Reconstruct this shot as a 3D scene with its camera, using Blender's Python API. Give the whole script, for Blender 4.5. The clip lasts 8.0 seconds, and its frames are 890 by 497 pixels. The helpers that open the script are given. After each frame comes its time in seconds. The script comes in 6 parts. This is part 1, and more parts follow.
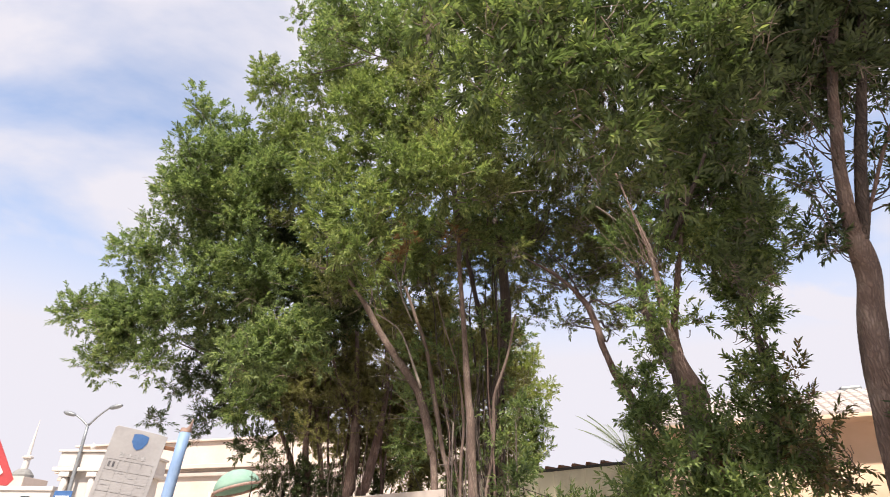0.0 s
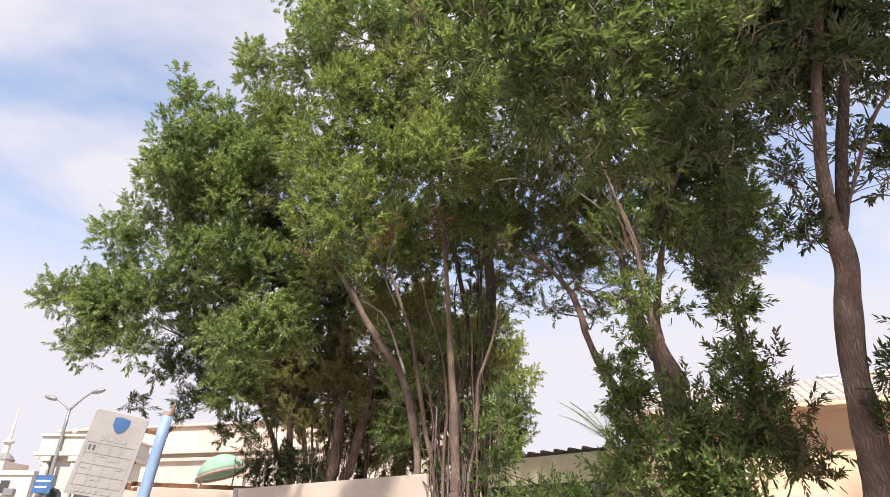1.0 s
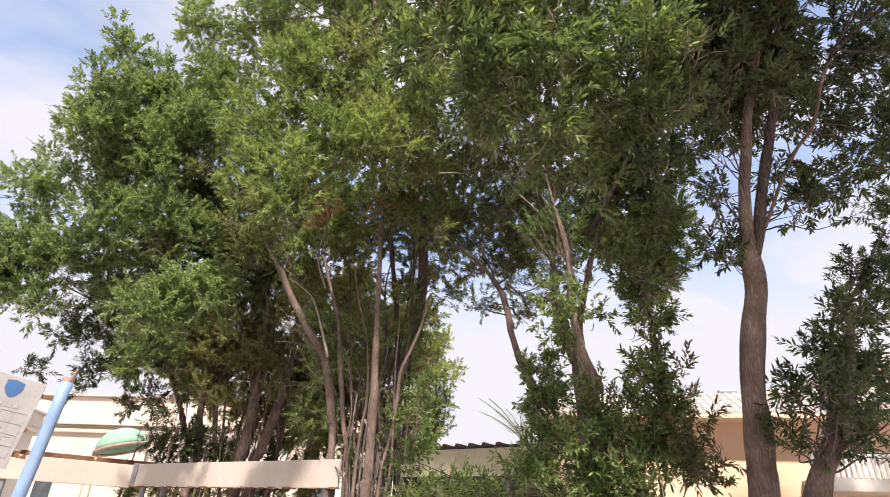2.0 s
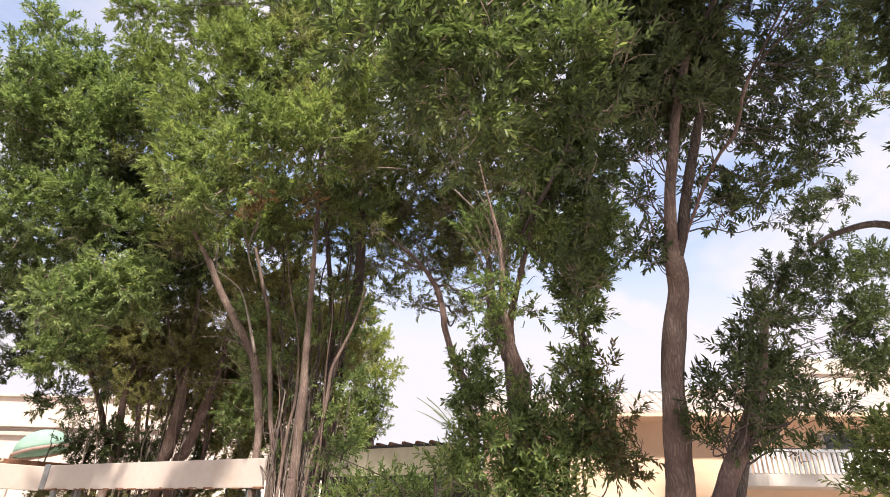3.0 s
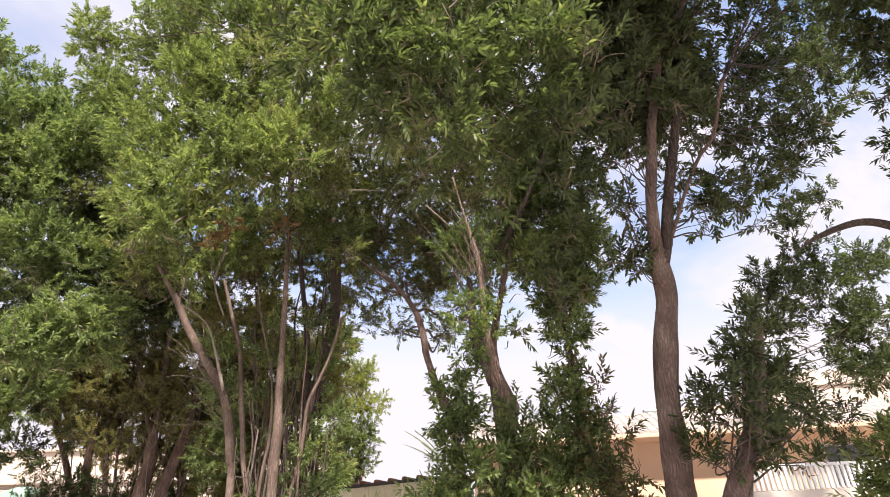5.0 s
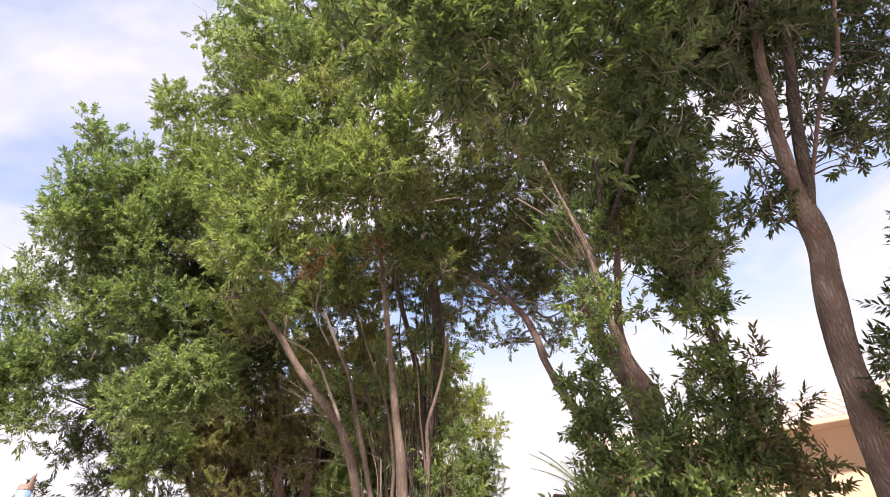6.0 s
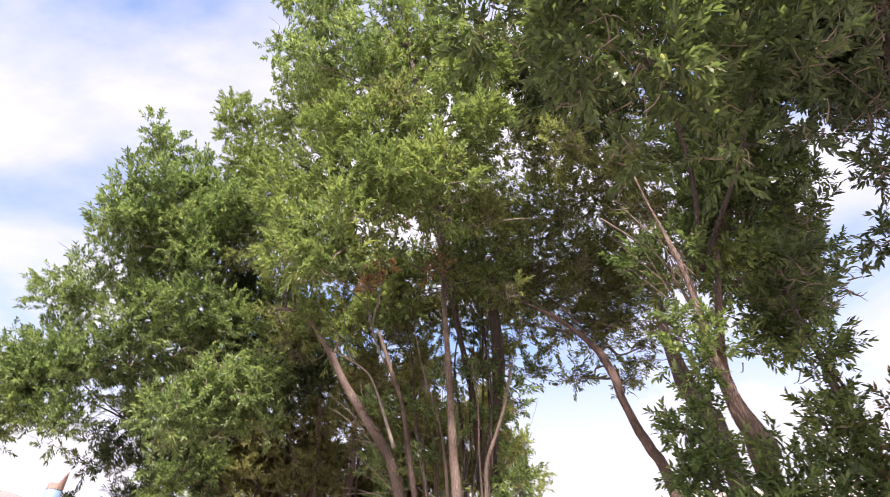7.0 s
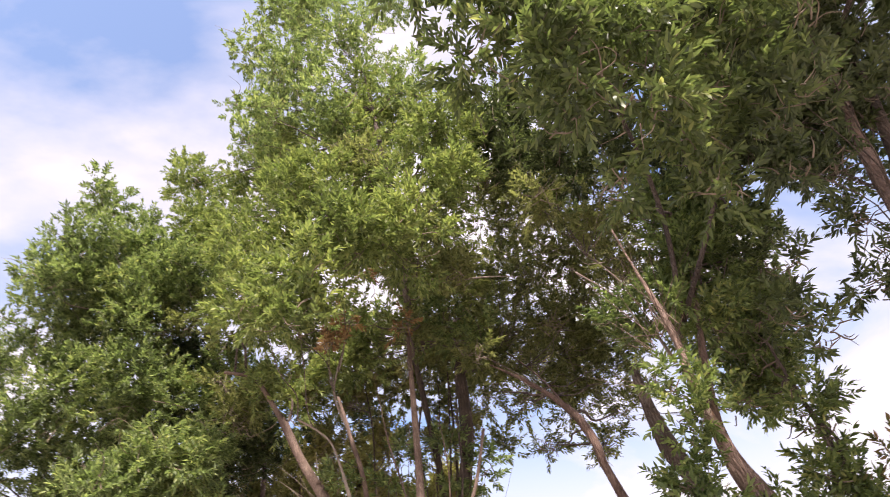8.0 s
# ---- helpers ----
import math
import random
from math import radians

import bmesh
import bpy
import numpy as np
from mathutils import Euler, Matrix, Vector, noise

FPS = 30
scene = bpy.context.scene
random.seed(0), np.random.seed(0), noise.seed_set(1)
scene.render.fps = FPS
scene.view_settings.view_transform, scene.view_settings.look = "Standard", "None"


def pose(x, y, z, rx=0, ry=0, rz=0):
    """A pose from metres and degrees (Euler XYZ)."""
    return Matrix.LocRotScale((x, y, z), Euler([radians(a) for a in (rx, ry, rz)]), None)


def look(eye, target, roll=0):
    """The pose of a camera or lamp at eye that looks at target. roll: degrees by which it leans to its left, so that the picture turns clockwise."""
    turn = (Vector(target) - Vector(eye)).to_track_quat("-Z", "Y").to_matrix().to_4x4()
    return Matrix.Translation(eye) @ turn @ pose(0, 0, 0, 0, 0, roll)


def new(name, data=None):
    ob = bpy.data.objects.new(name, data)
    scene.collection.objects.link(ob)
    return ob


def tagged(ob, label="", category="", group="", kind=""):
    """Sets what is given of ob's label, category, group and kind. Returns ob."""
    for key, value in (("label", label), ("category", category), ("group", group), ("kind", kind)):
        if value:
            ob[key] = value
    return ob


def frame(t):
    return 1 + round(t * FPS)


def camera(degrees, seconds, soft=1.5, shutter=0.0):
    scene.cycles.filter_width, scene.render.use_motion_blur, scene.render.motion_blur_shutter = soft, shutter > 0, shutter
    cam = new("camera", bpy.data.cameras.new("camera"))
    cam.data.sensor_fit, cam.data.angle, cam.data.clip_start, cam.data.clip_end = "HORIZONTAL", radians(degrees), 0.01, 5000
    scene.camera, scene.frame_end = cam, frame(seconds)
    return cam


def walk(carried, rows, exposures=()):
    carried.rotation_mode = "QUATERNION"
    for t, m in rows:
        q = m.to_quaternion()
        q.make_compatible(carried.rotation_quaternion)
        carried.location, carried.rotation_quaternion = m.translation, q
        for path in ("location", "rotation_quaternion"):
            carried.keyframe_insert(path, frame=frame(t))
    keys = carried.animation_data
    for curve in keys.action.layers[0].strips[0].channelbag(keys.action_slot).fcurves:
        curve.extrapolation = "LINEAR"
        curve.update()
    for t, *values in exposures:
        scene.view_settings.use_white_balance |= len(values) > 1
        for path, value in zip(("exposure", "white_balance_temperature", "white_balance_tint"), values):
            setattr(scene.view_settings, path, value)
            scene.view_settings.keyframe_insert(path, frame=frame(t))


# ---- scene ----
cam = camera(75.0, 8.0, soft=0.8, shutter=0.2)
PATH = [
    (0, (0.004, 0.004, 1.627), (0.003, 1.771, 2.565), 0.3),
    (0.5, (0.003, 0.006, 1.622), (0.094, 1.78, 2.542), -0.2),
    (1, (0.024, 0.01, 1.613), (0.068, 1.795, 2.513), 0.3),
    (1.5, (0.008, 0.022, 1.606), (0.116, 1.818, 2.48), 0.2),
    (1.7, (-0.005, 0.032, 1.61), (0.176, 1.821, 2.486), 1.2),
    (2.8, (0.19, 0.061, 1.552), (0.595, 1.806, 2.441), 2.8),
    (3, (0.224, 0.091, 1.565), (0.66, 1.827, 2.457), 1.8),
    (3.5, (0.306, 0.109, 1.582), (0.719, 1.853, 2.468), 1.0),
    (4, (0.432, 0.137, 1.614), (0.979, 1.798, 2.584), -0.3),
    (4.2, (0.469, 0.159, 1.616), (1.011, 1.822, 2.586), -2.4),
    (5.3, (0.398, 0.585, 1.576), (0.827, 2.265, 2.571), -1.6),
    (5.5, (0.386, 0.733, 1.54), (0.706, 2.433, 2.543), -4.6),
    (6, (0.351, 0.984, 1.532), (0.533, 2.65, 2.623), -5.9),
    (6.5, (0.178, 1.273, 1.55), (0.436, 2.874, 2.72), -0.5),
    (7, (-0.056, 1.624, 1.565), (0.016, 3.202, 2.791), -0.0),
    (7.5, (-0.095, 1.866, 1.529), (-0.054, 3.25, 2.972), -3.5),
    (8, (-0.301, 2.106, 1.52), (-0.051, 3.473, 2.958), -4.6),
]
walk(cam, [(t, look(eye, target, roll)) for t, eye, target, roll in PATH],
     exposures=[(0.0, 0.95, 6500, 10), (1.5, 1.0, 6500, 10), (2.8, 1.12, 6550, 11), (4.2, 1.1, 6600, 12), (5.5, 1.2, 6600, 13), (6.5, 1.26, 6650, 15), (7.0, 1.3, 6350, 17), (7.3, 1.1, 6500, 16), (7.5, 1.0, 6600, 17), (7.7, 1.05, 6650, 17), (8.0, 1.3, 6750, 18)])

# ---- world and sun ----
SUN_AZ, SUN_EL = radians(184), radians(51)   # azimuth clockwise from +y
world = bpy.data.worlds.new("sky")
scene.world = world
world.use_nodes = True
wn, wl = world.node_tree.nodes, world.node_tree.links
wn.clear()
w_out = wn.new("ShaderNodeOutputWorld")
w_bg = wn.new("ShaderNodeBackground")
w_sky = wn.new("ShaderNodeTexSky")
w_sky.sky_type = "NISHITA"
w_sky.sun_disc = False
w_sky.sun_elevation, w_sky.sun_rotation = SUN_EL, SUN_AZ
w_sky.air_density, w_sky.dust_density, w_sky.ozone_density = 1.0, 1.0, 2.0
w_co = wn.new("ShaderNodeTexCoord")
w_sep = wn.new("ShaderNodeSeparateXYZ")
wl.new(w_co.outputs["Generated"], w_sep.inputs[0])
# clouds lie on a flat layer: the direction divided by its height
w_h = wn.new("ShaderNodeMath"); w_h.operation = "ADD"; w_h.inputs[1].default_value = 0.22
w_abs = wn.new("ShaderNodeMath"); w_abs.operation = "ABSOLUTE"
wl.new(w_sep.outputs["Z"], w_abs.inputs[0]); wl.new(w_abs.outputs[0], w_h.inputs[0])
w_div = wn.new("ShaderNodeVectorMath"); w_div.operation = "DIVIDE"
w_hv = wn.new("ShaderNodeCombineXYZ")
for k in range(3):
    wl.new(w_h.outputs[0], w_hv.inputs[k])
wl.new(w_co.outputs["Generated"], w_div.inputs[0]); wl.new(w_hv.outputs[0], w_div.inputs[1])
w_map = wn.new("ShaderNodeMapping")
w_map.inputs["Scale"].default_value = (0.7, 0.91, 0.0)
w_map.inputs["Rotation"].default_value = (0, 0, radians(30))
w_map.inputs["Location"].default_value = (-11.02, 6.06, 0.0)
wl.new(w_div.outputs[0], w_map.inputs[0])
w_n = wn.new("ShaderNodeTexNoise")
w_n.inputs["Scale"].default_value = 2.2
w_n.inputs["Detail"].default_value = 8
w_n.inputs["Roughness"].default_value = 0.52
w_n.inputs["Distortion"].default_value = 0.35
wl.new(w_map.outputs[0], w_n.inputs["Vector"])
w_ramp = wn.new("ShaderNodeValToRGB")
w_ramp.color_ramp.elements[0].position, w_ramp.color_ramp.elements[0].color = 0.39, (0.06, 0.06, 0.06, 1)
w_ramp.color_ramp.elements[1].position, w_ramp.color_ramp.elements[1].color = 0.6, (1, 1, 1, 1)
wl.new(w_n.outputs["Fac"], w_ramp.inputs[0])
# towards the horizon the cloud layer closes
w_low = wn.new("ShaderNodeMapRange")
w_low.inputs["From Min"].default_value, w_low.inputs["From Max"].default_value = 0.5, 0.29
w_low.inputs["To Min"].default_value, w_low.inputs["To Max"].default_value = 0.0, 1.0
wl.new(w_sep.outputs["Z"], w_low.inputs["Value"])
w_max = wn.new("ShaderNodeMath"); w_max.operation = "MAXIMUM"
wl.new(w_ramp.outputs["Color"], w_max.inputs[0]); wl.new(w_low.outputs[0], w_max.inputs[1])
w_mix = wn.new("ShaderNodeMix"); w_mix.data_type = "RGBA"
wl.new(w_max.outputs[0], w_mix.inputs["Factor"])
wl.new(w_sky.outputs[0], w_mix.inputs["A"])
w_mix.inputs["B"].default_value = (3.02, 2.92, 3.18, 1)
wl.new(w_mix.outputs["Result"], w_bg.inputs["Color"])
w_bg.inputs["Strength"].default_value = 0.15
wl.new(w_bg.outputs[0], w_out.inputs["Surface"])

sun_data = bpy.data.lights.new("sun", "SUN")
sun_data.energy, sun_data.angle, sun_data.color = 4.4, radians(2.5), (1.0, 0.93, 0.84)
sun = new("sun", sun_data)
sun_way = Vector((math.sin(SUN_AZ) * math.cos(SUN_EL), math.cos(SUN_AZ) * math.cos(SUN_EL), math.sin(SUN_EL)))
sun.matrix_world = look(sun_way * 60, (0, 0, 0))
scene.view_settings.exposure = 1.0


# ---- materials ----
def ramp_node(nt, stops):
    r = nt.nodes.new("ShaderNodeValToRGB")
    while len(r.color_ramp.elements) < len(stops):
        r.color_ramp.elements.new(0.5)
    for e, (p, c) in zip(r.color_ramp.elements, stops):
        e.position, e.color = p, (*c, 1)
    return r


def surface(name, low, high, scale=6.0, rough=0.7, metal=0.0, bump=0.3, stretch=(1, 1, 1), stain=None, stain_at=(0.55, 0.7), dist=0.01):
    """A surface whose colour wanders between low and high, with a fine relief and, if given, stains of a third colour."""
    m = bpy.data.materials.new(name)
    m.use_nodes = True
    nt = m.node_tree
    bs = nt.nodes["Principled BSDF"]
    co = nt.nodes.new("ShaderNodeTexCoord")
    mp = nt.nodes.new("ShaderNodeMapping")
    mp.inputs["Scale"].default_value = stretch
    nt.links.new(co.outputs["Object"], mp.inputs[0])
    big = nt.nodes.new("ShaderNodeTexNoise")
    big.inputs["Scale"].default_value, big.inputs["Detail"].default_value = scale, 6
    fine = nt.nodes.new("ShaderNodeTexNoise")
    fine.inputs["Scale"].default_value, fine.inputs["Detail"].default_value = scale * 9, 5
    for n in (big, fine):
        nt.links.new(mp.outputs[0], n.inputs["Vector"])
    add = nt.nodes.new("ShaderNodeMath"); add.operation = "MULTIPLY_ADD"
    nt.links.new(fine.outputs["Fac"], add.inputs[0])
    add.inputs[1].default_value = 0.4
    nt.links.new(big.outputs["Fac"], add.inputs[2])
    r = ramp_node(nt, [(0.45, low), (0.95, high)])
    nt.links.new(add.outputs[0], r.inputs[0])
    colour = r.outputs[0]
    if stain:
        sn = nt.nodes.new("ShaderNodeTexNoise")
        sn.inputs["Scale"].default_value, sn.inputs["Detail"].default_value = scale * 0.6, 9
        sn.inputs["Roughness"].default_value = 0.65
        nt.links.new(co.outputs["Object"], sn.inputs["Vector"])
        sr = ramp_node(nt, [(stain_at[0], (0, 0, 0)), (stain_at[1], (1, 1, 1))])
        nt.links.new(sn.outputs["Fac"], sr.inputs[0])
        mx = nt.nodes.new("ShaderNodeMix"); mx.data_type = "RGBA"
        nt.links.new(sr.outputs[0], mx.inputs["Factor"])
        nt.links.new(colour, mx.inputs["A"])
        mx.inputs["B"].default_value = (*stain, 1)
        colour = mx.outputs["Result"]
    nt.links.new(colour, bs.inputs["Base Color"])
    bs.inputs["Roughness"].default_value, bs.inputs["Metallic"].default_value = rough, metal
    bm_ = nt.nodes.new("ShaderNodeBump")
    bm_.inputs["Strength"].default_value, bm_.inputs["Distance"].default_value = bump, dist
    nt.links.new(add.outputs[0], bm_.inputs["Height"])
    nt.links.new(bm_.outputs[0], bs.inputs["Normal"])
    return m


def leaf_material(name, stops, glow=0.4, rough=0.46):
    """Leaves: every leaf its own green, waxy on the face, letting light through."""
    m = bpy.data.materials.new(name)
    m.use_nodes = True
    nt = m.node_tree
    bs = nt.nodes["Principled BSDF"]
    out = nt.nodes["Material Output"]
    geo = nt.nodes.new("ShaderNodeNewGeometry")
    r = ramp_node(nt, [(at, (c[0], c[1], c[2] * 0.8)) for at, c in stops])
    co = nt.nodes.new("ShaderNodeTexCoord")
    patch = nt.nodes.new("ShaderNodeTexNoise")
    patch.inputs["Scale"].default_value, patch.inputs["Detail"].default_value = 1.6, 2
    nt.links.new(co.outputs["Object"], patch.inputs["Vector"])
    mixv = nt.nodes.new("ShaderNodeMath"); mixv.operation = "MULTIPLY_ADD"
    nt.links.new(geo.outputs["Random Per Island"], mixv.inputs[0])
    mixv.inputs[1].default_value = 0.78
    sub = nt.nodes.new("ShaderNodeMath"); sub.operation = "MULTIPLY_ADD"
    nt.links.new(patch.outputs["Fac"], sub.inputs[0])
    sub.inputs[1].default_value, sub.inputs[2].default_value = 1.0, -0.39
    nt.links.new(sub.outputs[0], mixv.inputs[2])
    nt.links.new(mixv.outputs[0], r.inputs[0])
    nt.links.new(r.outputs[0], bs.inputs["Base Color"])
    bs.inputs["Roughness"].default_value = rough
    bs.inputs["Specular IOR Level"].default_value = 0.3
    tr = nt.nodes.new("ShaderNodeBsdfTranslucent")
    warm = nt.nodes.new("ShaderNodeMix"); warm.data_type = "RGBA"; warm.blend_type = "MULTIPLY"
    warm.inputs["Factor"].default_value = 1.0
    nt.links.new(r.outputs[0], warm.inputs["A"])
    warm.inputs["B"].default_value = (1.85, 2.05, 1.25, 1)
    nt.links.new(warm.outputs["Result"], tr.inputs["Color"])
    mx = nt.nodes.new("ShaderNodeMixShader")
    mx.inputs[0].default_value = glow
    nt.links.new(bs.outputs[0], mx.inputs[1])
    nt.links.new(tr.outputs[0], mx.inputs[2])
    nt.links.new(mx.outputs[0], out.inputs["Surface"])
    return m


def bark_material(name, deep, mid, pale, scale=1.0, rough=0.92, relief=0.03, flake=None):
    """Furrowed bark: long plates parted by dark cracks, fibres on the plates, and, if given, flakes of bare wood."""
    m = bpy.data.materials.new(name)
    m.use_nodes = True
    nt = m.node_tree
    bs = nt.nodes["Principled BSDF"]
    co = nt.nodes.new("ShaderNodeTexCoord")
    warp = nt.nodes.new("ShaderNodeTexNoise")
    warp.inputs["Scale"].default_value, warp.inputs["Detail"].default_value = 5.0, 3
    nt.links.new(co.outputs["Object"], warp.inputs["Vector"])
    shift = nt.nodes.new("ShaderNodeVectorMath"); shift.operation = "MULTIPLY_ADD"
    nt.links.new(warp.outputs["Color"], shift.inputs[0])
    shift.inputs[1].default_value = (0.1, 0.1, 0.2)
    nt.links.new(co.outputs["Object"], shift.inputs[2])
    mp = nt.nodes.new("ShaderNodeMapping")
    mp.inputs["Scale"].default_value = (1, 1, 0.1)
    nt.links.new(shift.outputs[0], mp.inputs[0])
    crack = nt.nodes.new("ShaderNodeTexVoronoi")
    crack.feature = "DISTANCE_TO_EDGE"
    crack.inputs["Scale"].default_value = 42 * scale
    nt.links.new(mp.outputs[0], crack.inputs["Vector"])
    open_ = nt.nodes.new("ShaderNodeMapRange")
    open_.inputs["From Max"].default_value = 0.3
    open_.inputs["To Min"].default_value = 0.45
    nt.links.new(crack.outputs["Distance"], open_.inputs["Value"])
    fibre = nt.nodes.new("ShaderNodeTexNoise")
    fibre.inputs["Scale"].default_value, fibre.inputs["Detail"].default_value, fibre.inputs["Roughness"].default_value = 60 * scale, 6, 0.65
    nt.links.new(mp.outputs[0], fibre.inputs["Vector"])
    broad = nt.nodes.new("ShaderNodeTexNoise")
    broad.inputs["Scale"].default_value, broad.inputs["Detail"].default_value = 3.2, 5
    nt.links.new(co.outputs["Object"], broad.inputs["Vector"])
    tone = nt.nodes.new("ShaderNodeMath"); tone.operation = "MULTIPLY_ADD"
    tone.inputs[1].default_value = 0.55
    nt.links.new(fibre.outputs["Fac"], tone.inputs[0]); nt.links.new(broad.outputs["Fac"], tone.inputs[2])
    r = ramp_node(nt, [(0.5, deep), (0.78, mid), (1.05, pale)])
    nt.links.new(tone.outputs[0], r.inputs[0])
    dark = nt.nodes.new("ShaderNodeMix"); dark.data_type = "RGBA"
    nt.links.new(open_.outputs[0], dark.inputs["Factor"])
    dark.inputs["A"].default_value = (*[c * 0.7 for c in deep], 1)
    nt.links.new(r.outputs[0], dark.inputs["B"])
    colour = dark.outputs["Result"]
    if flake:
        fn = nt.nodes.new("ShaderNodeTexNoise")
        fn.inputs["Scale"].default_value, fn.inputs["Detail"].default_value = 4.5, 4
        nt.links.new(mp.outputs[0], fn.inputs["Vector"])
        fr = ramp_node(nt, [(0.64, (0, 0, 0)), (0.69, (1, 1, 1))])
        nt.links.new(fn.outputs["Fac"], fr.inputs[0])
        bare = nt.nodes.new("ShaderNodeMix"); bare.data_type = "RGBA"
        nt.links.new(fr.outputs[0], bare.inputs["Factor"])
        nt.links.new(colour, bare.inputs["A"])
        bare.inputs["B"].default_value = (*flake, 1)
        colour = bare.outputs["Result"]
    nt.links.new(colour, bs.inputs["Base Color"])
    bs.inputs["Roughness"].default_value = rough
    high = nt.nodes.new("ShaderNodeMath"); high.operation = "MULTIPLY_ADD"
    high.inputs[1].default_value = 0.5
    nt.links.new(fibre.outputs["Fac"], high.inputs[0]); nt.links.new(open_.outputs[0], high.inputs[2])
    bump = nt.nodes.new("ShaderNodeBump")
    bump.inputs["Strength"].default_value, bump.inputs["Distance"].default_value = 0.9, relief
    nt.links.new(high.outputs[0], bump.inputs["Height"])
    nt.links.new(bump.outputs[0], bs.inputs["Normal"])
    return m


BARK = bark_material("bark", (0.07, 0.05, 0.042), (0.16, 0.12, 0.1), (0.28, 0.225, 0.19))
BARK_PALE = bark_material("pale_bark", (0.073, 0.046, 0.036), (0.163, 0.110, 0.087), (0.292, 0.216, 0.172), 1.3, 0.88, 0.008)
BARK_DARK = bark_material("dark_bark", (0.045, 0.031, 0.026), (0.1, 0.072, 0.06), (0.18, 0.135, 0.11))
BARK_RED = bark_material("reddish_bark", (0.080, 0.048, 0.039), (0.175, 0.112, 0.091), (0.300, 0.214, 0.177), 1.0, 0.93, 0.012)
BARK_TALL = bark_material("brown_bark", (0.085, 0.055, 0.045), (0.195, 0.132, 0.108), (0.3, 0.225, 0.19), 0.9, 0.93, 0.02)
BARK_FLAKY = bark_material("flaking_bark", (0.15, 0.098, 0.08), (0.31, 0.214, 0.176), (0.44, 0.335, 0.285), 0.9, 0.93, 0.018, (0.32, 0.15, 0.08))
TWIG = surface("twig_bark", (0.08, 0.06, 0.044), (0.24, 0.185, 0.14), 14.0, 0.9)
PALE_TWIG = surface("pale_dead_wood", (0.12, 0.09, 0.072), (0.27, 0.22, 0.18), 14.0, 0.9, 0, 0.5, (2, 2, 1))
G1, G2, G3, G4 = (0.053, 0.070, 0.039), (0.120, 0.156, 0.082), (0.204, 0.240, 0.125), (0.317, 0.325, 0.174)
LEAF = leaf_material("leaf", [(0.0, G1), (0.4, G2), (0.8, G3), (1.0, G4)])
# darker copy of leaf: shade on back, low and right-hand crowns set in colour
LEAF_SHADE_DARK = leaf_material("shaded_dark_leaf", [(0.0, (0.028, 0.038, 0.023)), (0.5, (0.061, 0.078, 0.042)), (1.0, (0.115, 0.133, 0.07))], 0.32)
# lighter leaf for the lit central lobes, their light put into the colour
LEAF_PALE_LIT = leaf_material("pale_lit_leaf", [(0.0, (0.068, 0.090, 0.041)), (0.5, (0.147, 0.181, 0.081)), (1.0, (0.266, 0.284, 0.132))], 0.35)
LEAF_DEEP = leaf_material("deep_green_leaf", [(0.0, (0.050, 0.072, 0.038)), (0.5, (0.118, 0.155, 0.074)), (0.85, (0.195, 0.232, 0.112)), (1.0, (0.290, 0.300, 0.150))], 0.36)
LEAF_NEAR = leaf_material("sprig_leaf", [(0.0, (0.041, 0.054, 0.030)), (0.5, (0.087, 0.112, 0.055)), (0.85, (0.147, 0.170, 0.083)), (1.0, (0.243, 0.246, 0.123))], 0.36, 0.4)
# dusty brown leaf made paler, to lift the deep shade inside the clump
LEAF_DUSTY_LIFTED = leaf_material("lifted_dusty_leaf", [(0.0, (0.1, 0.09, 0.052)), (0.5, (0.18, 0.165, 0.088)), (1.0, (0.27, 0.24, 0.13))], 0.45, 0.6)
LEAF_RUDDY = leaf_material("ruddy_leaf", [(0.0, (0.06, 0.05, 0.035)), (0.4, (0.1, 0.105, 0.05)), (0.7, (0.15, 0.1, 0.07)), (1.0, (0.22, 0.13, 0.09))], 0.35, 0.5)
LEAF_OLIVE = leaf_material("olive_leaf", [(0.0, (0.067, 0.074, 0.039)), (0.5, (0.143, 0.152, 0.078)), (1.0, (0.245, 0.240, 0.131))], 0.4, 0.55)
LEAF_DEAD = leaf_material("dead_leaf", [(0.0, (0.1, 0.055, 0.035)), (0.6, (0.19, 0.11, 0.065)), (1.0, (0.28, 0.18, 0.1))], 0.2, 0.7)
LEAF_YELLOW = leaf_material("yellow_leaf", [(0.0, (0.13, 0.15, 0.05)), (0.6, (0.25, 0.26, 0.11)), (1.0, (0.36, 0.34, 0.17))], 0.45)
SAND = surface("sandy_ground", (0.34, 0.3, 0.255), (0.46, 0.41, 0.355), 0.8, 0.95, 0, 0.6, stain=(0.2, 0.16, 0.12))
CREAM = surface("cream_paint", (0.4, 0.33, 0.285), (0.47, 0.4, 0.345), 1.4, 0.6, 0, 0.15, stain=(0.33, 0.26, 0.2), stain_at=(0.58, 0.8))
RUST = surface("rust", (0.1, 0.045, 0.025), (0.27, 0.13, 0.07), 9.0, 0.9, 0.2, 0.6, stain=(0.5, 0.4, 0.32), stain_at=(0.6, 0.64))
RUST_PALE = surface("pale_rust", (0.2, 0.12, 0.09), (0.4, 0.28, 0.23), 9.0, 0.9, 0.1, 0.6)
SIGN_GREY = surface("sign_enamel", (0.27, 0.25, 0.245), (0.35, 0.33, 0.32), 4.0, 0.55, 0, 0.1, stain=(0.25, 0.215, 0.185), stain_at=(0.6, 0.8))
INK = surface("dark_ink", (0.05, 0.05, 0.06), (0.13, 0.12, 0.12), 30.0, 0.7)
INK_FADED = surface("faded_ink", (0.2, 0.19, 0.19), (0.4, 0.38, 0.37), 60.0, 0.8)
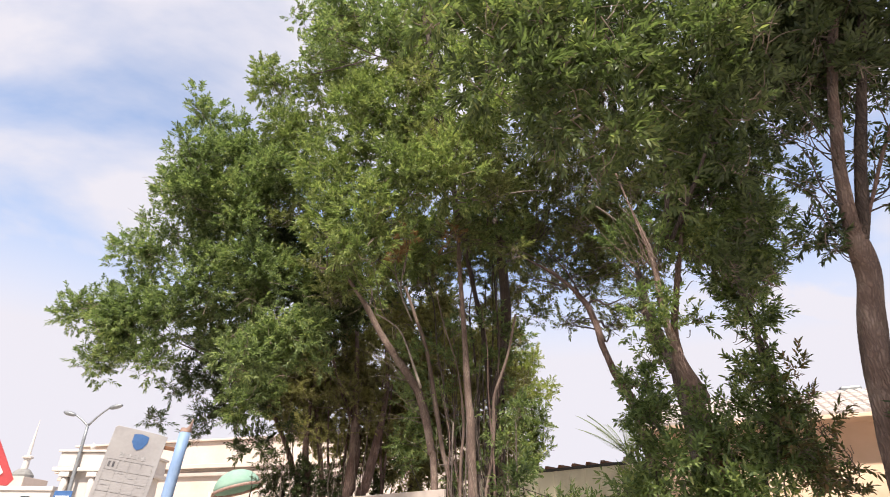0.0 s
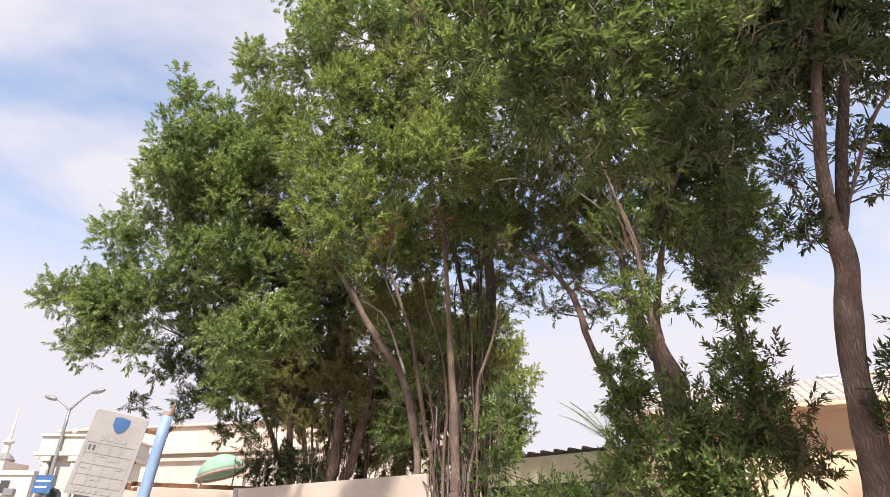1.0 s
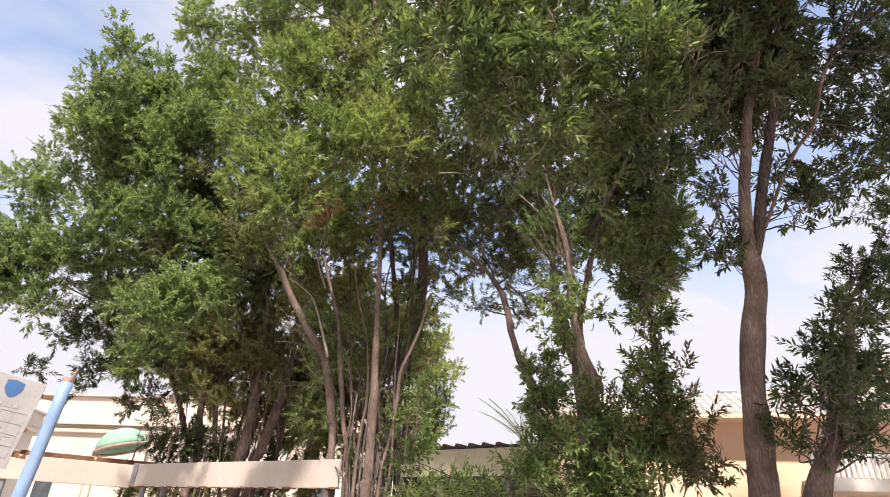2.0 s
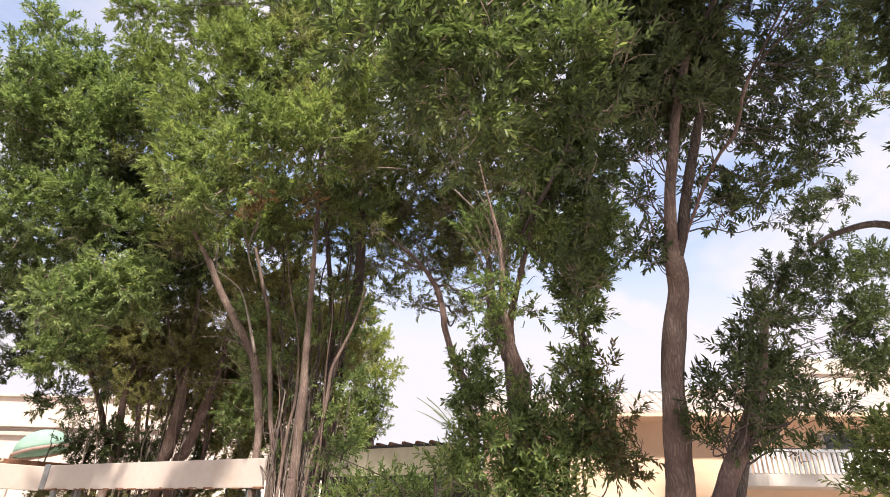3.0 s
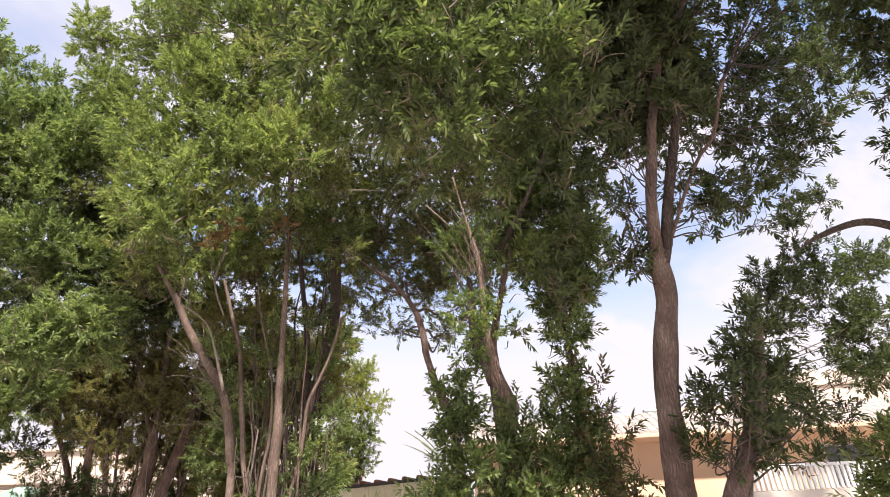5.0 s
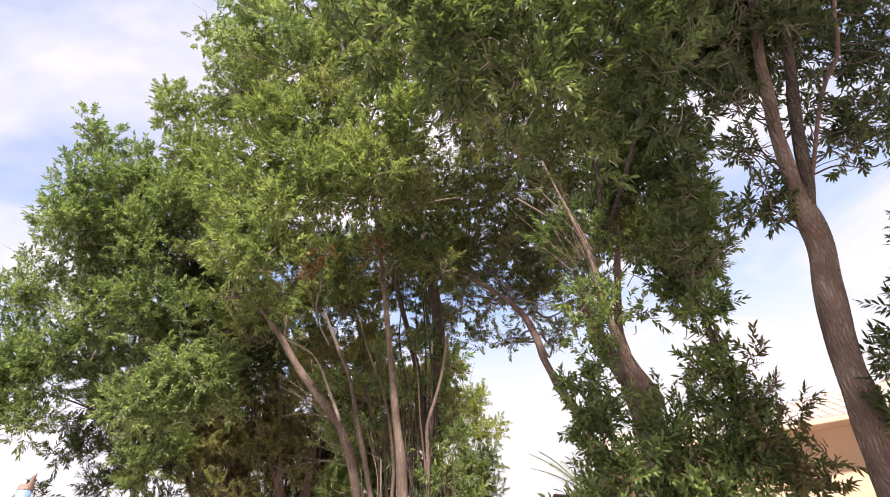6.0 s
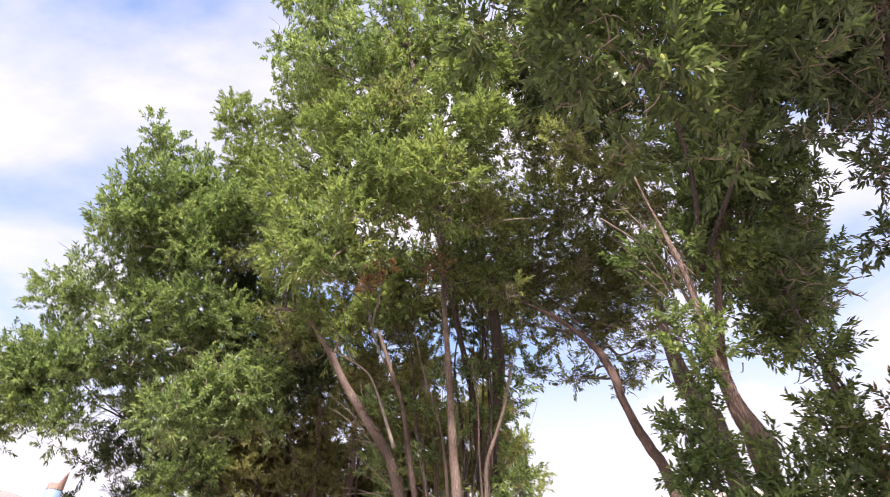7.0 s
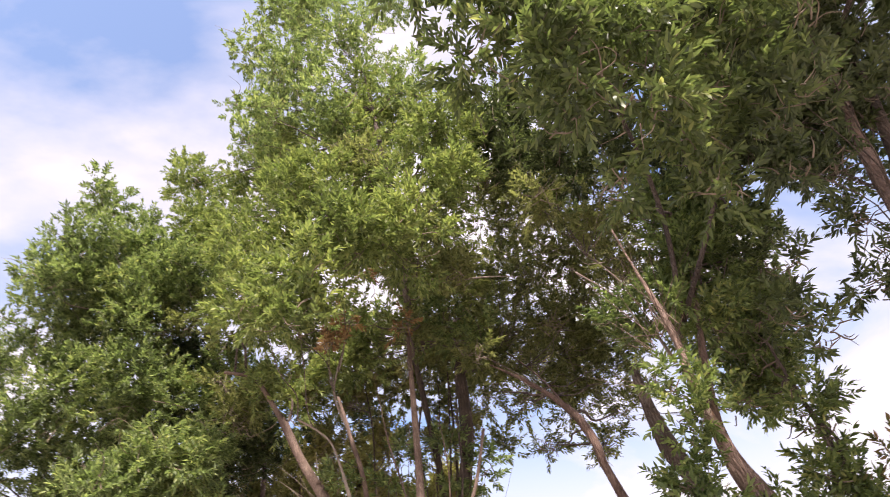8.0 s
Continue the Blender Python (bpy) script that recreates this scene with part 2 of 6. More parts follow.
BLUE = surface("blue_enamel", (0.025, 0.075, 0.2), (0.05, 0.125, 0.29), 5.0, 0.5, 0, 0.1)
BLUE_POST = surface("blue_post_paint", (0.14, 0.22, 0.37), (0.26, 0.36, 0.52), 5.0, 0.55, 0, 0.2, (1, 1, 0.3), stain=(0.3, 0.28, 0.3), stain_at=(0.66, 0.75))
RED = surface("red_enamel", (0.34, 0.03, 0.035), (0.44, 0.06, 0.06), 5.0, 0.5, 0, 0.1)
WHITE = surface("white_enamel", (0.7, 0.7, 0.7), (0.8, 0.8, 0.8), 5.0, 0.5, 0, 0.1)
GALV = surface("galvanised_steel", (0.17, 0.175, 0.18), (0.28, 0.285, 0.29), 8.0, 0.5, 0.5, 0.1)
STUCCO = surface("white_stucco", (0.46, 0.41, 0.37), (0.57, 0.52, 0.47), 0.6, 0.9, 0, 0.3, stain=(0.55, 0.48, 0.42), stain_at=(0.6, 0.8))
BEIGE = surface("beige_render", (0.48, 0.39, 0.33), (0.57, 0.47, 0.4), 0.7, 0.9, 0, 0.3, stain=(0.5, 0.38, 0.28), stain_at=(0.6, 0.8))
PEACH = surface("peach_render", (0.68, 0.46, 0.31), (0.76, 0.55, 0.40), 0.7, 0.9, 0, 0.3, stain=(0.52, 0.34, 0.22), stain_at=(0.6, 0.85))
TILE = surface("pale_roof_tile", (0.36, 0.305, 0.275), (0.5, 0.43, 0.39), 2.0, 0.8, 0, 0.3, stain=(0.42, 0.34, 0.3), stain_at=(0.58, 0.72))
SHEET = surface("cream_sheet_metal", (0.6, 0.53, 0.38), (0.7, 0.63, 0.48), 1.5, 0.5, 0.1, 0.1, (1, 1, 0.3), stain=(0.42, 0.34, 0.24), stain_at=(0.6, 0.8))
# near-black: dark metal, and a stand-in for the shade inside the car port
DARK = surface("dark_metal_shade", (0.03, 0.028, 0.025), (0.07, 0.06, 0.055), 3.0, 0.8)
GREYSTONE = surface("grey_stone", (0.16, 0.15, 0.14), (0.26, 0.25, 0.23), 0.8, 0.9)
# green paled and greyed in the colour to carry the distance haze
GREEN = surface("hazy_green_paint", (0.17, 0.28, 0.21), (0.25, 0.36, 0.28), 1.0, 0.9)
GLASS = surface("dark_glass", (0.03, 0.035, 0.04), (0.07, 0.075, 0.08), 2.0, 0.12)


# ---- building blocks ----
def part(name, bm, material, parent=None, label="", smooth=False):
    me = bpy.data.meshes.new(name)
    bm.to_mesh(me)
    bm.free()
    me.materials.append(material)
    if smooth:
        for p in me.polygons:
            p.use_smooth = True
    ob = new(name, me)
    ob.parent = parent
    if label:
        tagged(ob, label)
    return ob


def thing(name, label, category, group="", kind="", at=(0, 0, 0)):
    ob = new(name)
    ob.location = at
    ob.empty_display_size = 0.1
    return tagged(ob, label, category, group, kind)


def add_box(bm, lo, hi, bevel=0.0, m=None):
    c = [(a + b) / 2 for a, b in zip(lo, hi)]
    s = [abs(b - a) for a, b in zip(lo, hi)]
    made = bmesh.ops.create_cube(bm, size=1.0, matrix=Matrix.Translation(c) @ Matrix.Diagonal((*s, 1)))["verts"]
    if bevel:
        edges = list({e for v in made for e in v.link_edges})
        got = bmesh.ops.bevel(bm, geom=edges, offset=bevel, segments=2, affect="EDGES", profile=0.6)
        made = got["verts"] + [v for v in made if v.is_valid]
    if m is not None:
        bmesh.ops.transform(bm, matrix=m, verts=[v for v in set(made) if v.is_valid])
    return made


def box(lo, hi, bevel=0.0, m=None):
    bm = bmesh.new()
    add_box(bm, lo, hi, bevel, m)
    return bm


def prism(outline, depth, m=None, bevel=0.0):
    """A flat outline in x and z, given a depth along y."""
    bm = bmesh.new()
    f = bm.faces.new([bm.verts.new((x, 0, z)) for x, z in outline])
    got = bmesh.ops.extrude_face_region(bm, geom=[f])
    bmesh.ops.translate(bm, vec=(0, depth, 0), verts=[v for v in got["geom"] if isinstance(v, bmesh.types.BMVert)])
    bmesh.ops.recalc_face_normals(bm, faces=bm.faces)
    if bevel:
        bmesh.ops.bevel(bm, geom=list(bm.edges), offset=bevel, segments=1, affect="EDGES")
    if m is not None:
        bmesh.ops.transform(bm, matrix=m, verts=bm.verts)
    return bm


def smooth_line(pts, steps=5):
    """Points of x, y, z, radius, joined by a Catmull-Rom line."""
    p = np.array(pts, float)
    p = np.vstack([2 * p[0] - p[1], p, 2 * p[-1] - p[-2]])
    out = []
    for i in range(1, len(p) - 2):
        a, b_, c, d = p[i - 1], p[i], p[i + 1], p[i + 2]
        for k in range(steps):
            t = k / steps
            out.append(0.5 * (2 * b_ + (c - a) * t + (2 * a - 5 * b_ + 4 * c - d) * t**2 + (3 * b_ - a - 3 * c + d) * t**3))
    out.append(p[-2])
    return np.array(out)


def add_tube(bm, line, sides=10, knots=0.0, cap=True, seed=0.0):
    """A tapering tube along rows of x, y, z, radius, lumpy by knots."""
    rings, side = [], None
    line = np.asarray(line, float)
    for i, (x, y, z, r) in enumerate(line):
        nxt, prv = line[min(i + 1, len(line) - 1)], line[max(i - 1, 0)]
        way = Vector(nxt[:3] - prv[:3]).normalized()
        side = way.orthogonal() if side is None else side - way * side.dot(way)
        side.normalize()
        up = way.cross(side)
        ring = []
        for k in range(sides):
            a = 2 * math.pi * k / sides
            lump = 1 + knots * noise.noise(Vector((math.cos(a) * 1.3 + seed, math.sin(a) * 1.3, z * 2.2 + seed * 3)))
            lump += 0.5 * knots * noise.noise(Vector((math.cos(a) * 4 + seed, math.sin(a) * 4, z * 1.1)))
            q = Vector((x, y, z)) + (side * math.cos(a) + up * math.sin(a)) * max(r, 0.002) * lump
            ring.append(bm.verts.new(q))
        rings.append(ring)
    for a, b_ in zip(rings, rings[1:]):
        for k in range(sides):
            bm.faces.new((a[k], a[(k + 1) % sides], b_[(k + 1) % sides], b_[k]))
    if cap:
        bm.faces.new(rings[0][::-1])
        bm.faces.new(rings[-1])
    return bm


def tube(pts, sides=10, knots=0.0, steps=5, seed=0.0):
    bm = bmesh.new()
    return add_tube(bm, smooth_line(pts, steps) if len(pts) > 2 else pts, sides, knots, True, seed)


# ---- leaves ----
def unit(v):
    return v / np.maximum(np.linalg.norm(v, axis=-1, keepdims=True), 1e-9)


def leaves_mesh(name, base, way, length, width, seed, fine=False):
    """Lance-shaped leaves, folded a little along the midrib: rows of base and direction. Fine leaves have rounded flanks and a bent tip."""
    rng = np.random.default_rng(seed)
    n = len(base)
    way = unit(way)
    side = unit(np.cross(way, rng.normal(size=(n, 3)) * 0.45 + (0, 0, 1.0)))
    up = np.cross(side, way)
    ln = (length * rng.uniform(0.65, 1.15, n))[:, None]
    wd = (width * rng.uniform(0.75, 1.2, n))[:, None]
    droop = rng.uniform(0.02, 0.22, n)[:, None]
    along_leaf = lambda s: base + way * ln * s - up * ln * droop * s * s
    if fine:
        twist = rng.uniform(-0.25, 0.25, n)[:, None]
        near, far = side + up * twist, side - up * twist
        rim = [along_leaf(0.0), along_leaf(0.3) + near * wd * 0.44 + up * wd * 0.12, along_leaf(0.64) + far * wd * 0.4 + up * wd * 0.1,
               along_leaf(1.0), along_leaf(0.64) - far * wd * 0.4 + up * wd * 0.1, along_leaf(0.3) - near * wd * 0.44 + up * wd * 0.12]
        faces = ((0, 1, 5), (1, 2, 5), (2, 4, 5), (2, 3, 4))
    else:
        rim = [along_leaf(0.0), along_leaf(0.45) + side * wd * 0.5 + up * wd * 0.22, along_leaf(1.0), along_leaf(0.45) - side * wd * 0.5 + up * wd * 0.22]
        faces = ((0, 1, 2), (0, 2, 3))
    v = np.stack(rim, 1)
    k = len(rim)
    tri = (np.arange(n)[:, None, None] * k + np.array(faces)[None]).reshape(-1, 3)
    me = bpy.data.meshes.new(name)
    me.vertices.add(k * n)
    me.vertices.foreach_set("co", v.reshape(-1).astype(np.float32))
    me.loops.add(len(tri) * 3)
    me.loops.foreach_set("vertex_index", tri.reshape(-1).astype(np.int32))
    me.polygons.add(len(tri))
    me.polygons.foreach_set("loop_start", np.arange(0, len(tri) * 3, 3, dtype=np.int32))
    me.polygons.foreach_set("loop_total", np.full(len(tri), 3, dtype=np.int32))
    me.update(calc_edges=True)
    return me


def sprays(lobes, per_area, seed, fill=0.3, lift=0.35):
    """Where leafy shoots stand in a crown of lobes, and which way they grow. Each lobe is a heap of smaller tufts with gaps between them."""
    rng = np.random.default_rng(seed)
    feet, ways = [], []
    for x, y, z, r in lobes:
        n = max(6, int(per_area * 4 * math.pi * r * r))
        tufts = max(6, int(11 * r / 0.5))
        t_way = unit(rng.normal(size=(tufts, 3)) + (0, 0, 0.15))
        t_far = rng.uniform(0.5, 0.82, tufts)[:, None]
        t_size = rng.uniform(0.26, 0.48, tufts)
        pick = rng.integers(0, tufts, n)
        d = unit(rng.normal(size=(n, 3)) + t_way[pick] * 0.55 + (0, 0, 0.2))
        skin = rng.uniform(0.55, 1.1, n)
        p = t_way[pick] * t_far[pick] + d * (skin * t_size[pick])[:, None]
        core = rng.random(n) < fill
        p[core] = unit(rng.normal(size=(core.sum(), 3))) * rng.uniform(0.1, 0.75, core.sum())[:, None]
        feet.append(np.array((x, y, z)) + p * r)
        ways.append(unit(d * 0.7 + t_way[pick] * 0.3 + rng.normal(size=(n, 3)) * 0.4 + (0, 0, lift)))
    return np.vstack(feet), np.vstack(ways)


def crown(name, lobes, parent, material, seed, per_area=70, leaf=0.08, wide=0.027, count=17, shoot=0.19, fill=0.3, lift=0.35, label="", fine=False):
    """A leafy crown: shoots with leaves set round them in a spiral."""
    rng = np.random.default_rng(seed + 7)
    foot, way = sprays(lobes, per_area, seed, fill, lift)
    n = len(foot)
    side = unit(np.cross(way, rng.normal(size=(n, 3))))
    up = np.cross(side, way)
    size = shoot * rng.uniform(0.6, 1.3, n)
    s = (np.arange(count) + 0.5) / count
    turn = rng.uniform(0, 6.28, n)[:, None] + np.arange(count)[None] * 2.4
    out = side[:, None] * np.cos(turn)[..., None] + up[:, None] * np.sin(turn)[..., None]
    base = foot[:, None] + way[:, None] * (s[None, :, None] * size[:, None, None])
    open_ = (0.95 - 0.6 * s)[None, :, None]
    d = way[:, None] * (1.05 - open_ * 0.45) + out * open_ + np.array((0, 0, -0.12)) + rng.normal(size=(n, count, 3)) * 0.14
    me = leaves_mesh(name, base.reshape(-1, 3), d.reshape(-1, 3), leaf, wide, seed + 1, fine)
    me.materials.append(material)
    ob = new(name, me)
    ob.parent = parent
    if label:
        tagged(ob, label)
    return foot, way, size


def twigs(parent, lobes, seed, per_lobe=9, thick=0.004, material=None):
    """Thin bare branchlets inside the lobes, in one mesh."""
    rng = np.random.default_rng(seed)
    bm = bmesh.new()
    for x, y, z, r in lobes:
        for k in range(per_lobe):
            d = unit(rng.normal(size=3) + (0, 0, 0.3))
            c = np.array((x, y, z - 0.25 * r)) + rng.normal(size=3) * 0.3 * r
            e = c + d * r * rng.uniform(0.6, 1.0)
            mid = (c + e) / 2 + rng.normal(size=3) * 0.12 * r
            add_tube(bm, smooth_line([(*c, thick * 1.6), (*mid, thick), (*e, thick * 0.4)], 3), 4)
    return part("twig_mass", bm, material or TWIG, parent)


def limbs(parent, starts, lobes, material, seed, thick=0.02):
    """A limb from the nearest high trunk point to each lobe."""
    rng = np.random.default_rng(seed)
    starts = np.array(starts, float)
    for x, y, z, r in lobes:
        c = np.array((x, y, z))
        off = np.linalg.norm(starts[:, :3] - c, axis=1) + 1.2 * np.maximum(0, starts[:, 2] - z + 0.5)
        s = starts[np.argmin(off)]
        t = min(s[3] * 0.7, thick)
        mid = s[:3] * 0.5 + c * 0.5 + rng.normal(size=3) * 0.07
        q = s[:3] * 0.78 + c * 0.22 + rng.normal(size=3) * 0.03
        line = [(*s[:3], t), (*q, t * 0.9), (*mid, t * 0.65), (*c, t * 0.3)]
        part("limb", tube(line, 6, 0.15, 4, float(rng.random() * 9)), material, parent, smooth=True)


def tree(name, label, category, trunks, crowns, seed, group="", limb=0.02, limb_bark=None, low=2.2):
    """trunks: rows of (line, bark, lumps); crowns: rows of (lobes, leaf material, options)."""
    ob = thing(name, label, category, group)
    starts = []
    for k, (line, bark, kn) in enumerate(trunks):
        part("trunk" if k == 0 else "stem", tube(line, 18 if line[0][3] > 0.09 else 10, kn, 6, seed + k * 1.7), bark, ob, smooth=True)
        starts += [row for row in smooth_line(line, 3) if row[2] > low]
    for k, (lobes, leaf, how) in enumerate(crowns):
        src = [row for line in how.pop("boughs", []) for row in smooth_line(line, 3)] or starts
        thick = how.pop("limb_size", limb)
        many, twig_bark = how.pop("twigs", 9), how.pop("twig_bark", None)
        if src and thick and not how.pop("limbless", False):
            limbs(ob, src, lobes, limb_bark or BARK, seed + k, thick)
        crown("crown", lobes, ob, leaf, seed + 2 * k, **how)
        tagged(twigs(ob, lobes, seed + 3 + k, many, material=twig_bark), kind="stuff")
    return ob


def slender_stems(rng, n, foot, spread, top, fan, bark_r):
    """Thin upright stems from one foot, fanning out a little."""
    out = []
    for k in range(n):
        bx, by = foot[0] + rng.uniform(-1, 1) * spread[0], foot[1] + rng.uniform(-1, 1) * spread[1]
        h = top * rng.uniform(0.75, 1.1)
        lx, ly = (bx - foot[0]) * fan + rng.normal() * 0.22, rng.normal() * 0.2
        r = bark_r * rng.uniform(0.5, 1.2)
        rows, dx, dy = [], 0.0, 0.0
        for s in np.linspace(0, 1, 9):
            rows.append((bx + lx * s**1.4 + dx, by + ly * s + dy, h * s, r * (1 - 0.85 * s)))
            dx, dy = dx * 0.8 + rng.normal() * 0.045, dy * 0.8 + rng.normal() * 0.045
        out.append(rows)
    return out


# ---- ground ----
bm = bmesh.new()
bmesh.ops.create_grid(bm, x_segments=60, y_segments=60, size=1500)
for v in bm.verts:
    d = math.hypot(v.co.x, v.co.y)
    v.co.x, v.co.y = v.co.x * (d / 1500) ** 0.6, v.co.y * (d / 1500) ** 0.6
    v.co.z = 0.0
tagged(part("ground", bm, SAND), "dry sandy ground with dusty stains under the trees", "ground", kind="structure")

# ---- trees ----
LSTEM = [
    (-0.02, 8.30, 0.00, 0.043), (-0.13, 8.30, 2.55, 0.050), (-0.18, 8.30, 2.91, 0.055), (-0.24, 8.30, 3.27, 0.059), (-0.35, 8.30, 3.65, 0.060),
    (-0.51, 8.30, 3.92, 0.060), (-0.74, 8.30, 4.26, 0.055), (-0.96, 8.30, 4.58, 0.050), (-1.19, 8.30, 4.99, 0.045), (-1.29, 8.30, 5.14, 0.032),
    (-1.62, 8.30, 5.58, 0.026), (-1.99, 8.30, 5.67, 0.020),
]
VSTEM = [
    (0.33, 7.80, 0.00, 0.070), (0.35, 7.80, 1.96, 0.069), (0.36, 7.80, 2.13, 0.069), (0.36, 7.80, 2.45, 0.058), (0.35, 7.80, 2.79, 0.056),
    (0.35, 7.80, 3.14, 0.057), (0.32, 7.80, 3.50, 0.049), (0.30, 7.80, 3.88, 0.047), (0.29, 7.80, 4.20, 0.039), (0.26, 7.80, 4.78, 0.034),
    (0.22, 7.80, 5.40, 0.029), (0.19, 7.80, 6.17, 0.025),
]
STEM3 = [
    (0.05, 8.20, 0.00, 0.030), (0.12, 8.20, 2.08, 0.030), (-0.02, 8.20, 2.90, 0.030), (-0.13, 8.20, 3.56, 0.031), (-0.26, 8.20, 4.28, 0.028),
    (-0.43, 8.20, 4.78, 0.026), (-0.61, 8.20, 5.30, 0.019),
]
STEM4 = [
    (0.42, 7.90, 0.00, 0.030), (0.52, 7.90, 2.14, 0.020), (0.55, 7.90, 2.40, 0.020), (0.59, 7.90, 2.61, 0.023), (0.64, 7.90, 2.89, 0.023),
    (0.66, 7.90, 3.25, 0.023), (0.68, 7.90, 3.55, 0.023), (0.80, 7.90, 3.88, 0.021), (0.91, 7.90, 4.21, 0.018), (1.03, 7.90, 4.74, 0.016),
]
DARK_TRUNK = [
    (0.40, 8.50, 0.00, 0.075), (0.60, 8.50, 2.47, 0.055), (0.65, 8.50, 2.99, 0.062), (0.71, 8.50, 3.38, 0.069), (0.75, 8.50, 3.71, 0.076),
    (0.83, 8.50, 4.05, 0.077), (0.90, 8.50, 4.50, 0.078), (0.96, 8.50, 4.97, 0.080), (0.95, 8.50, 5.55, 0.082), (0.92, 8.50, 6.06, 0.070),
    (0.85, 8.50, 6.70, 0.050),
]
THICK = [
    (-1.75, 11.40, 0.00, 0.130), (-1.75, 11.40, 2.48, 0.105), (-1.72, 11.40, 2.66, 0.106), (-1.70, 11.40, 3.04, 0.102), (-1.68, 11.40, 3.33, 0.098),
    (-1.70, 11.40, 3.67, 0.082), (-1.71, 11.40, 4.13, 0.054), (-1.74, 11.40, 4.77, 0.046), (-1.79, 11.40, 5.44, 0.038), (-1.86, 11.40, 6.27, 0.031),
]
THICK2 = [
    (-1.60, 11.30, 0.00, 0.108), (-1.50, 11.30, 2.48, 0.088), (-1.45, 11.30, 2.67, 0.088), (-1.37, 11.30, 2.95, 0.089), (-1.31, 11.30, 3.24, 0.081),
    (-1.24, 11.30, 3.63, 0.073), (-1.18, 11.30, 3.94, 0.057), (-1.13, 11.30, 4.36, 0.049), (-1.13, 11.30, 4.91, 0.042), (-1.21, 11.30, 5.59, 0.034),
]
LEFT1 = [
    (-2.95, 11.90, 0.00, 0.060), (-2.79, 11.90, 2.76, 0.050), (-2.90, 11.90, 3.04, 0.050), (-3.01, 11.90, 3.33, 0.050), (-3.15, 11.90, 3.62, 0.046),
    (-3.32, 11.90, 3.92, 0.041), (-3.46, 11.90, 4.22, 0.038), (-3.71, 11.90, 4.74, 0.028),
]
LEFT2 = [
    (-2.30, 11.70, 0.00, 0.053), (-2.24, 11.70, 2.49, 0.044), (-2.31, 11.70, 2.95, 0.044), (-2.38, 11.70, 3.34, 0.044), (-2.48, 11.70, 3.83, 0.040),
    (-2.57, 11.70, 4.35, 0.036), (-2.68, 11.70, 5.00, 0.028),
]
LEFT4 = [
    (-1.72, 11.35, 3.71, 0.038), (-1.78, 11.35, 3.91, 0.038), (-1.94, 11.35, 4.31, 0.035), (-2.10, 11.35, 4.72, 0.031), (-2.25, 11.35, 5.15, 0.022),
]
LEAN = [
    (2.85, 7.40, 0.00, 0.090), (2.45, 7.40, 3.02, 0.057), (2.29, 7.40, 3.56, 0.049), (2.21, 7.40, 3.74, 0.046), (2.15, 7.40, 3.93, 0.043),
    (2.09, 7.40, 4.13, 0.043), (2.07, 7.40, 4.29, 0.044), (2.04, 7.47, 4.52, 0.044), (2.01, 7.65, 4.80, 0.043), (1.86, 7.90, 5.20, 0.028),
    (1.60, 8.07, 5.53, 0.024), (1.34, 8.17, 5.75, 0.011), (1.07, 8.28, 5.97, 0.008),
]
FORKT = [
    (2.95, 6.10, 0.00, 0.104), (2.63, 6.06, 2.91, 0.086), (2.67, 6.05, 3.06, 0.093), (2.63, 6.05, 3.22, 0.085), (2.56, 6.05, 3.40, 0.067),
    (2.51, 6.03, 3.55, 0.054), (2.46, 6.00, 3.74, 0.046), (2.42, 5.98, 3.90, 0.042), (2.39, 5.94, 4.19, 0.039), (2.38, 5.91, 4.46, 0.030),
    (2.34, 5.87, 4.74, 0.028), (2.29, 5.85, 4.91, 0.024), (2.16, 5.77, 5.27, 0.011), (2.02, 5.67, 5.68, 0.008),
]
FORKT2 = [
    (2.52, 6.02, 3.55, 0.045), (2.53, 6.03, 3.88, 0.04), (2.71, 6.02, 4.63, 0.03), (2.94, 6.00, 5.48, 0.02),
]
FORKT3 = [
    (3.20, 7.30, 0.00, 0.109), (3.01, 7.30, 3.61, 0.093), (2.95, 7.30, 3.76, 0.093), (2.90, 7.30, 3.96, 0.094), (2.80, 7.30, 4.18, 0.094),
    (2.75, 7.30, 4.49, 0.078), (2.71, 7.30, 4.88, 0.058), (2.69, 7.30, 5.22, 0.035),
]
RT = [
    (4.00, 5.60, 0.00, 0.147), (3.95, 5.33, 1.95, 0.145), (3.92, 5.24, 2.33, 0.125), (3.89, 5.16, 2.63, 0.117), (3.85, 5.03, 3.15, 0.106),
    (3.87, 4.93, 3.58, 0.106), (3.90, 4.85, 3.93, 0.108), (3.83, 4.73, 4.18, 0.097), (3.76, 4.62, 4.41, 0.070), (3.73, 4.52, 4.72, 0.058),
    (3.79, 4.52, 5.07, 0.056), (3.87, 4.50, 5.43, 0.052), (3.89, 4.42, 5.75, 0.048), (4.00, 4.31, 6.31, 0.044), (4.13, 4.25, 6.77, 0.040),
    (4.30, 4.20, 7.30, 0.036), (4.60, 4.15, 8.30, 0.030),
]
RT2 = [
    (3.85, 4.68, 4.23, 0.053), (3.86, 4.58, 4.44, 0.056), (3.94, 4.53, 4.83, 0.056), (4.05, 4.50, 5.22, 0.056), (4.10, 4.42, 5.50, 0.050),
    (4.24, 4.30, 6.14, 0.043), (4.41, 4.25, 6.75, 0.036), (4.75, 4.20, 7.60, 0.028),
]
